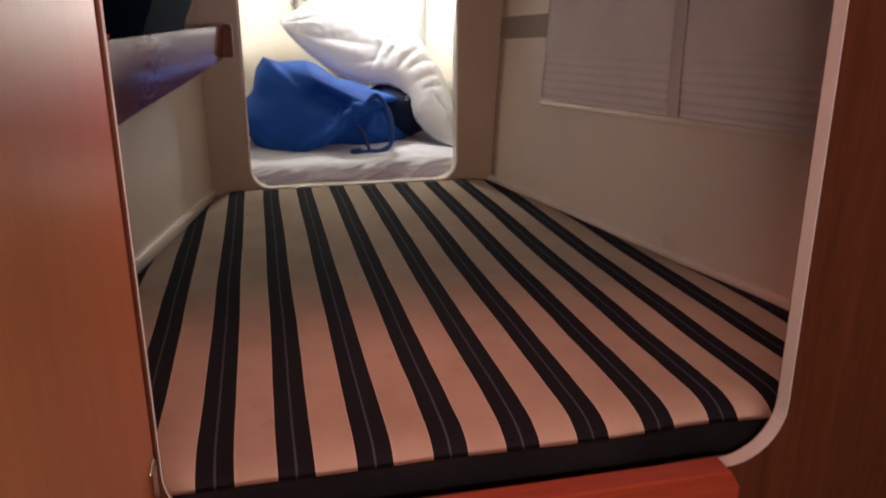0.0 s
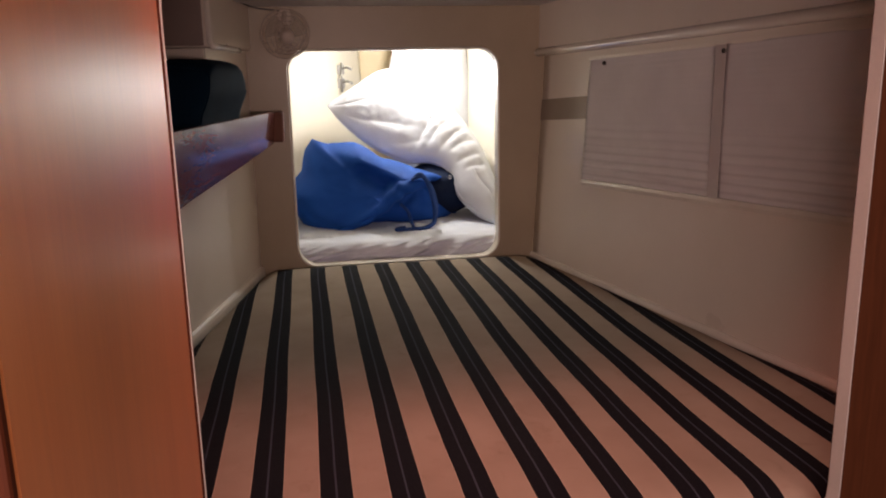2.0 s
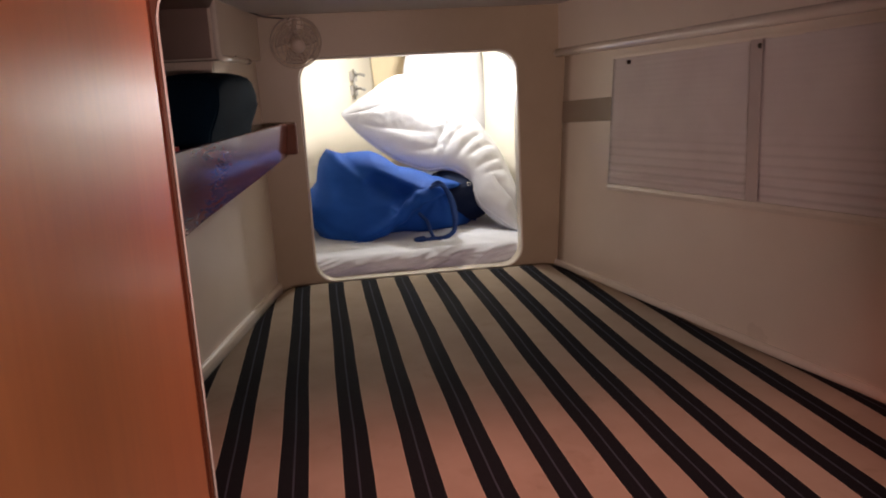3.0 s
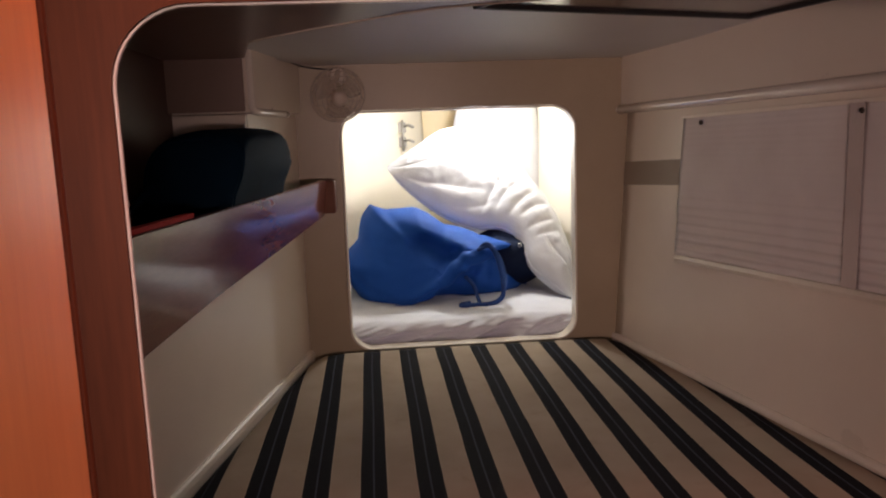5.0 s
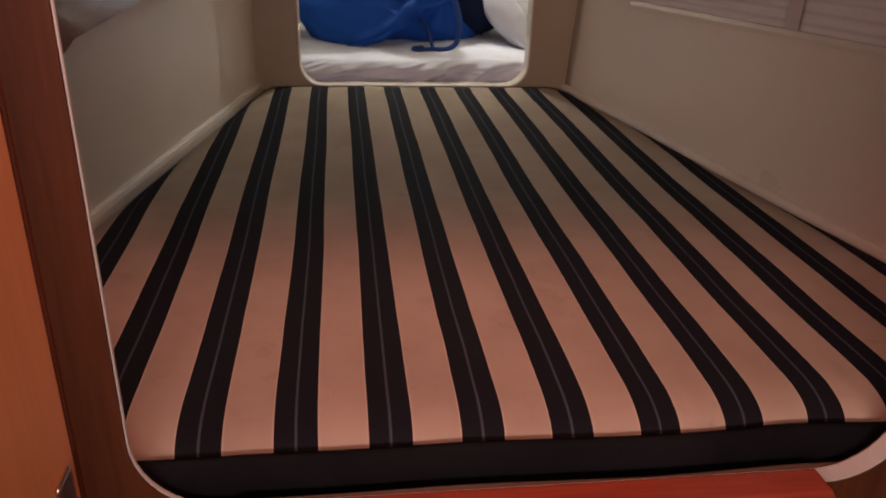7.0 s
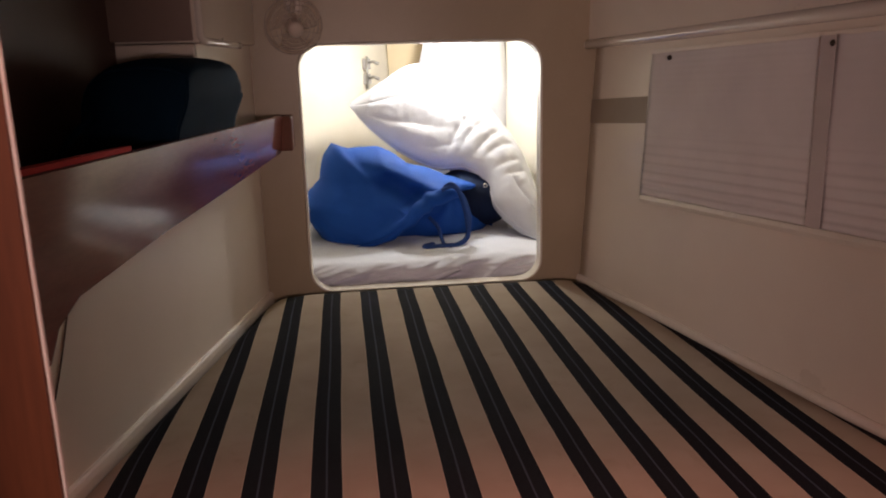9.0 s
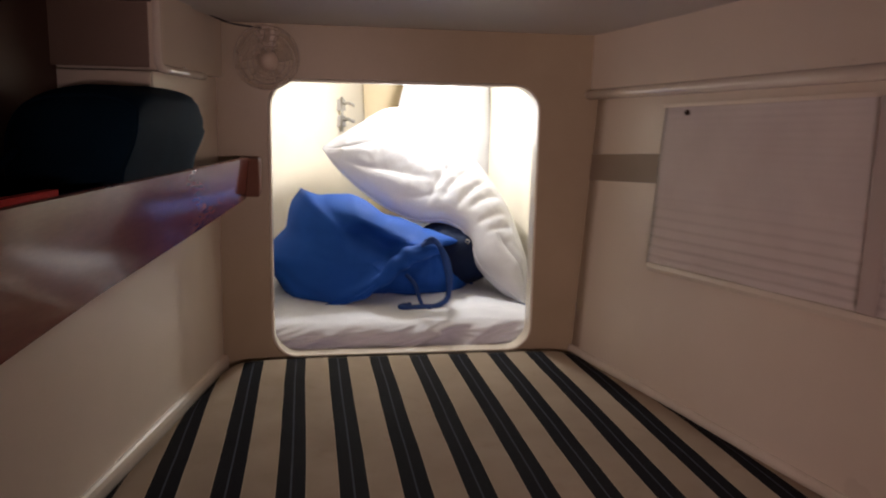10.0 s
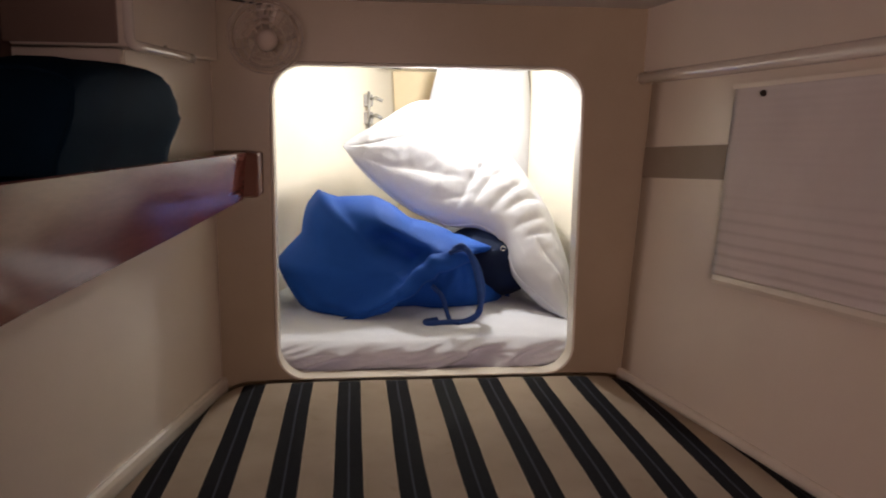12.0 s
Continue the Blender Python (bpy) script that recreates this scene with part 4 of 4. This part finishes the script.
part("cord", tube(smooth_path([(0.075, 3.222, 1.080), (0.112, 3.207, 1.090), (0.145, 3.215, 1.045), (0.158, 3.215, 0.985), (0.150, 3.21, 0.94)], 8), 0.0062, 8), NAVYCORD, sack, "dark blue drawcord", smooth=True)
part("eyelet", tube([(0.238 + 0.006 * math.cos(a), 3.384, 1.062 + 0.006 * math.sin(a)) for a in np.linspace(0, 2 * math.pi, 16, endpoint=False)], 0.0018, 6, True), CHROME, sack, "small bright eyelet", smooth=True)

# dark form added as the sack's end in the pillow's shade
under = thing("sack_shade", (0.22, 3.55, 0.909), "dark navy form added for the shaded sack end under the pillow", "cloth")
part("folds", sheet(lambda u, v: (
    0.232 + (0.15 + 0.02 * math.sin(6 * math.pi * u)) * math.sin(math.pi * v) * math.cos(2 * math.pi * u),
    3.50 + 0.13 * math.sin(math.pi * v) * math.sin(2 * math.pi * u),
    0.909 + 0.195 * (0.5 + 0.5 * math.cos(math.pi * v)) * (1 + 0.08 * noise.noise(Vector((u * 8, v * 6, 1))))), 48, 24, True), SACKSHADE, under, smooth=True)


# pillows
def along(path, u):
    f = min(0.9999, max(0.0, u)) * (len(path) - 1)
    i = int(f)
    return path[i].lerp(path[i + 1], f - i)


def pillow_mesh(low, high, puff_front, puff_back, folds):
    """A stuffed case between two seams: u along the seams, v from the lower seam to the upper one and back behind."""
    def at(u, w):
        front = w < 0.5
        v = 2 * w if front else 2 - 2 * w
        p, q = along(low, u), along(high, u)
        t = (along(low, u + 0.03) + along(high, u + 0.03) - along(low, u - 0.03) - along(high, u - 0.03)).normalized()
        across = q - p
        face = across.cross(t)
        face = face.normalized() * (1 if face.y < 0 else -1)
        body = (4 * v * (1 - v)) ** 0.55 * (1 - abs(2 * u - 1) ** 5) ** 0.6
        body *= step(-0.15, 0.30, u) * min(1.0, across.length / 0.14)
        r = p + across * v + face * (body * (puff_front if front else -puff_back))
        return r + face * (1.35 * (1 if front else -1) * min(1.0, 3 * v, 3 * (1 - v)) * folds(u, v, r) * min(1.0, body * 2.5))
    return sheet(lambda w, u: at(u, w), 170, 190, True)


# creases of the slumped pillow, along its seams and across: from u, v to u, v, depth, width in metres
PILLOW_FOLDS = [(0.02, 0.40, 0.30, 0.52, 0.0040, 0.010), (0.12, 0.14, 0.42, 0.30, 0.0070, 0.013), (0.24, 0.70, 0.44, 0.48, 0.0050, 0.010),
                (0.36, 0.62, 0.52, 0.42, 0.0070, 0.009), (0.34, 0.08, 0.50, 0.20, 0.0075, 0.011), (0.46, 0.06, 0.51, 0.56, 0.0075, 0.009), (0.51, 0.10, 0.57, 0.66, 0.0085, 0.009),
                (0.565, 0.06, 0.615, 0.62, 0.0080, 0.008), (0.61, 0.16, 0.67, 0.72, 0.0085, 0.009), (0.665, 0.10, 0.715, 0.60, 0.0070, 0.008), (0.72, 0.20, 0.775, 0.66, 0.0065, 0.008),
                (0.76, 0.34, 0.96, 0.46, 0.0060, 0.011), (0.80, 0.70, 0.95, 0.62, 0.0045, 0.010)]


def crease(d, width):
    """A sharp line in stiff cotton, falling steeply on one side and easing off on the other."""
    return -math.exp(-abs(d / width) ** 1.3) + 0.35 * math.exp(-((d - 2.4 * width) / (2.4 * width)) ** 2)


def slumped_folds(u, v, r):
    h = 0.0
    x, y = 0.75 * u, 0.28 * v
    stray = 0.005 * noise.noise(r * 6) + 0.001 * noise.noise(r * 27)
    for u0, v0, u1, v1, depth, wide in PILLOW_FOLDS:
        dx, dy = 0.75 * (u1 - u0), 0.28 * (v1 - v0)
        length = math.hypot(dx, dy)
        t = ((x - 0.75 * u0) * dx + (y - 0.28 * v0) * dy) / length ** 2
        if -0.2 < t < 1.2:
            d = ((x - 0.75 * u0) * dy - (y - 0.28 * v0) * dx) / length + stray
            h += 1.05 * depth * crease(d, wide) * step(-0.2, 0.2, t) * (1 - step(0.7, 1.2, t))
    h += 0.0014 * wrinkle(r.x * 1.3 + r.z, r.y, r.z - r.x, 8.0, 2.6) + 0.0008 * wrinkle(r.x - r.z, r.y * 2, r.z + r.x, 19.0, 2.6) + 0.0012 * noise.noise(r * 34)
    return h


def standing_folds(u, v, r):
    return 0.008 * wrinkle(r.x * 1.6, r.y, r.z * 0.8 + r.x, 6.0, 2.6) + 0.003 * wrinkle(r.x, r.y, r.z, 14.0, 2.4)


def make_pillow(place, label, low, high, front, back, folds):
    ob = thing("pillow", place, label, "pillow", "pillows in the forepeak")
    low, high = smooth_path(low, 12), smooth_path(high, 12)
    part("cover", pillow_mesh(low, high, front, back, folds), LINEN, ob, smooth=True)
    for edge in (low, high):
        part("seam", tube([p + Vector((0, 0, 0.0015 * noise.noise(p * 60))) for p in edge], 0.0022, 6), LINEN, ob, smooth=True)
    return ob


make_pillow((0.30, 3.5, 0.909), "white creased pillow slumped over the blue sack",
            [(-0.187, 3.62, 1.322), (-0.135, 3.60, 1.256), (-0.056, 3.57, 1.186), (0.014, 3.54, 1.141), (0.10, 3.51, 1.108), (0.189, 3.46, 1.112), (0.244, 3.41, 1.070), (0.266, 3.34, 1.0), (0.322, 3.27, 0.948), (0.371, 3.20, 0.912)],
            [(-0.184, 3.625, 1.327), (-0.084, 3.70, 1.385), (0.031, 3.78, 1.445), (0.146, 3.80, 1.435), (0.24, 3.77, 1.375), (0.315, 3.70, 1.275), (0.375, 3.58, 1.165), (0.405, 3.48, 1.075), (0.412, 3.37, 0.985), (0.395, 3.25, 0.918)],
            0.075, 0.07, slumped_folds)
make_pillow((0.23, 4.05, 0.909), "white pillow standing on end behind another one",
            [(0.12, 4.0, 0.912), (0.10, 4.02, 1.10), (0.085, 4.03, 1.36), (0.125, 4.02, 1.565)], [(0.442, 4.0, 0.912), (0.452, 4.02, 1.10), (0.455, 4.03, 1.36), (0.43, 4.02, 1.565)],
            0.10, 0.08, standing_folds)

# hinge and hook on the forepeak side
hinge = thing("wall_bracket", (-0.11, 4.17, 1.43), "small dull metal bracket screwed to the forepeak side", "bracket")
for z in (1.395, 1.455):
    part("plate", box(-0.122, -0.090, 4.120, 4.145, z - 0.018, z + 0.024, 0.002), PEWTER, hinge)
    part("arm", tube([(-0.098, 4.122, z + 0.008), (-0.080, 4.105, z + 0.012), (-0.058, 4.100, z + 0.002)], 0.006, 8), PEWTER, hinge, smooth=True)
part("pin", tube([(-0.104, 4.117, 1.360), (-0.104, 4.117, 1.488)], 0.005, 8), PEWTER, hinge, smooth=True)
hook = thing("ceiling_hook", (-0.01, 4.1, 1.58), "tiny brass hook under the forepeak deckhead", "hook")
part("hook_bar", tube(smooth_path([(-0.03, 4.1, 1.585), (-0.03, 4.09, 1.570), (-0.01, 4.09, 1.566), (0.01, 4.09, 1.570), (0.01, 4.1, 1.585)], 4), 0.003, 6), PIN, hook, smooth=True)
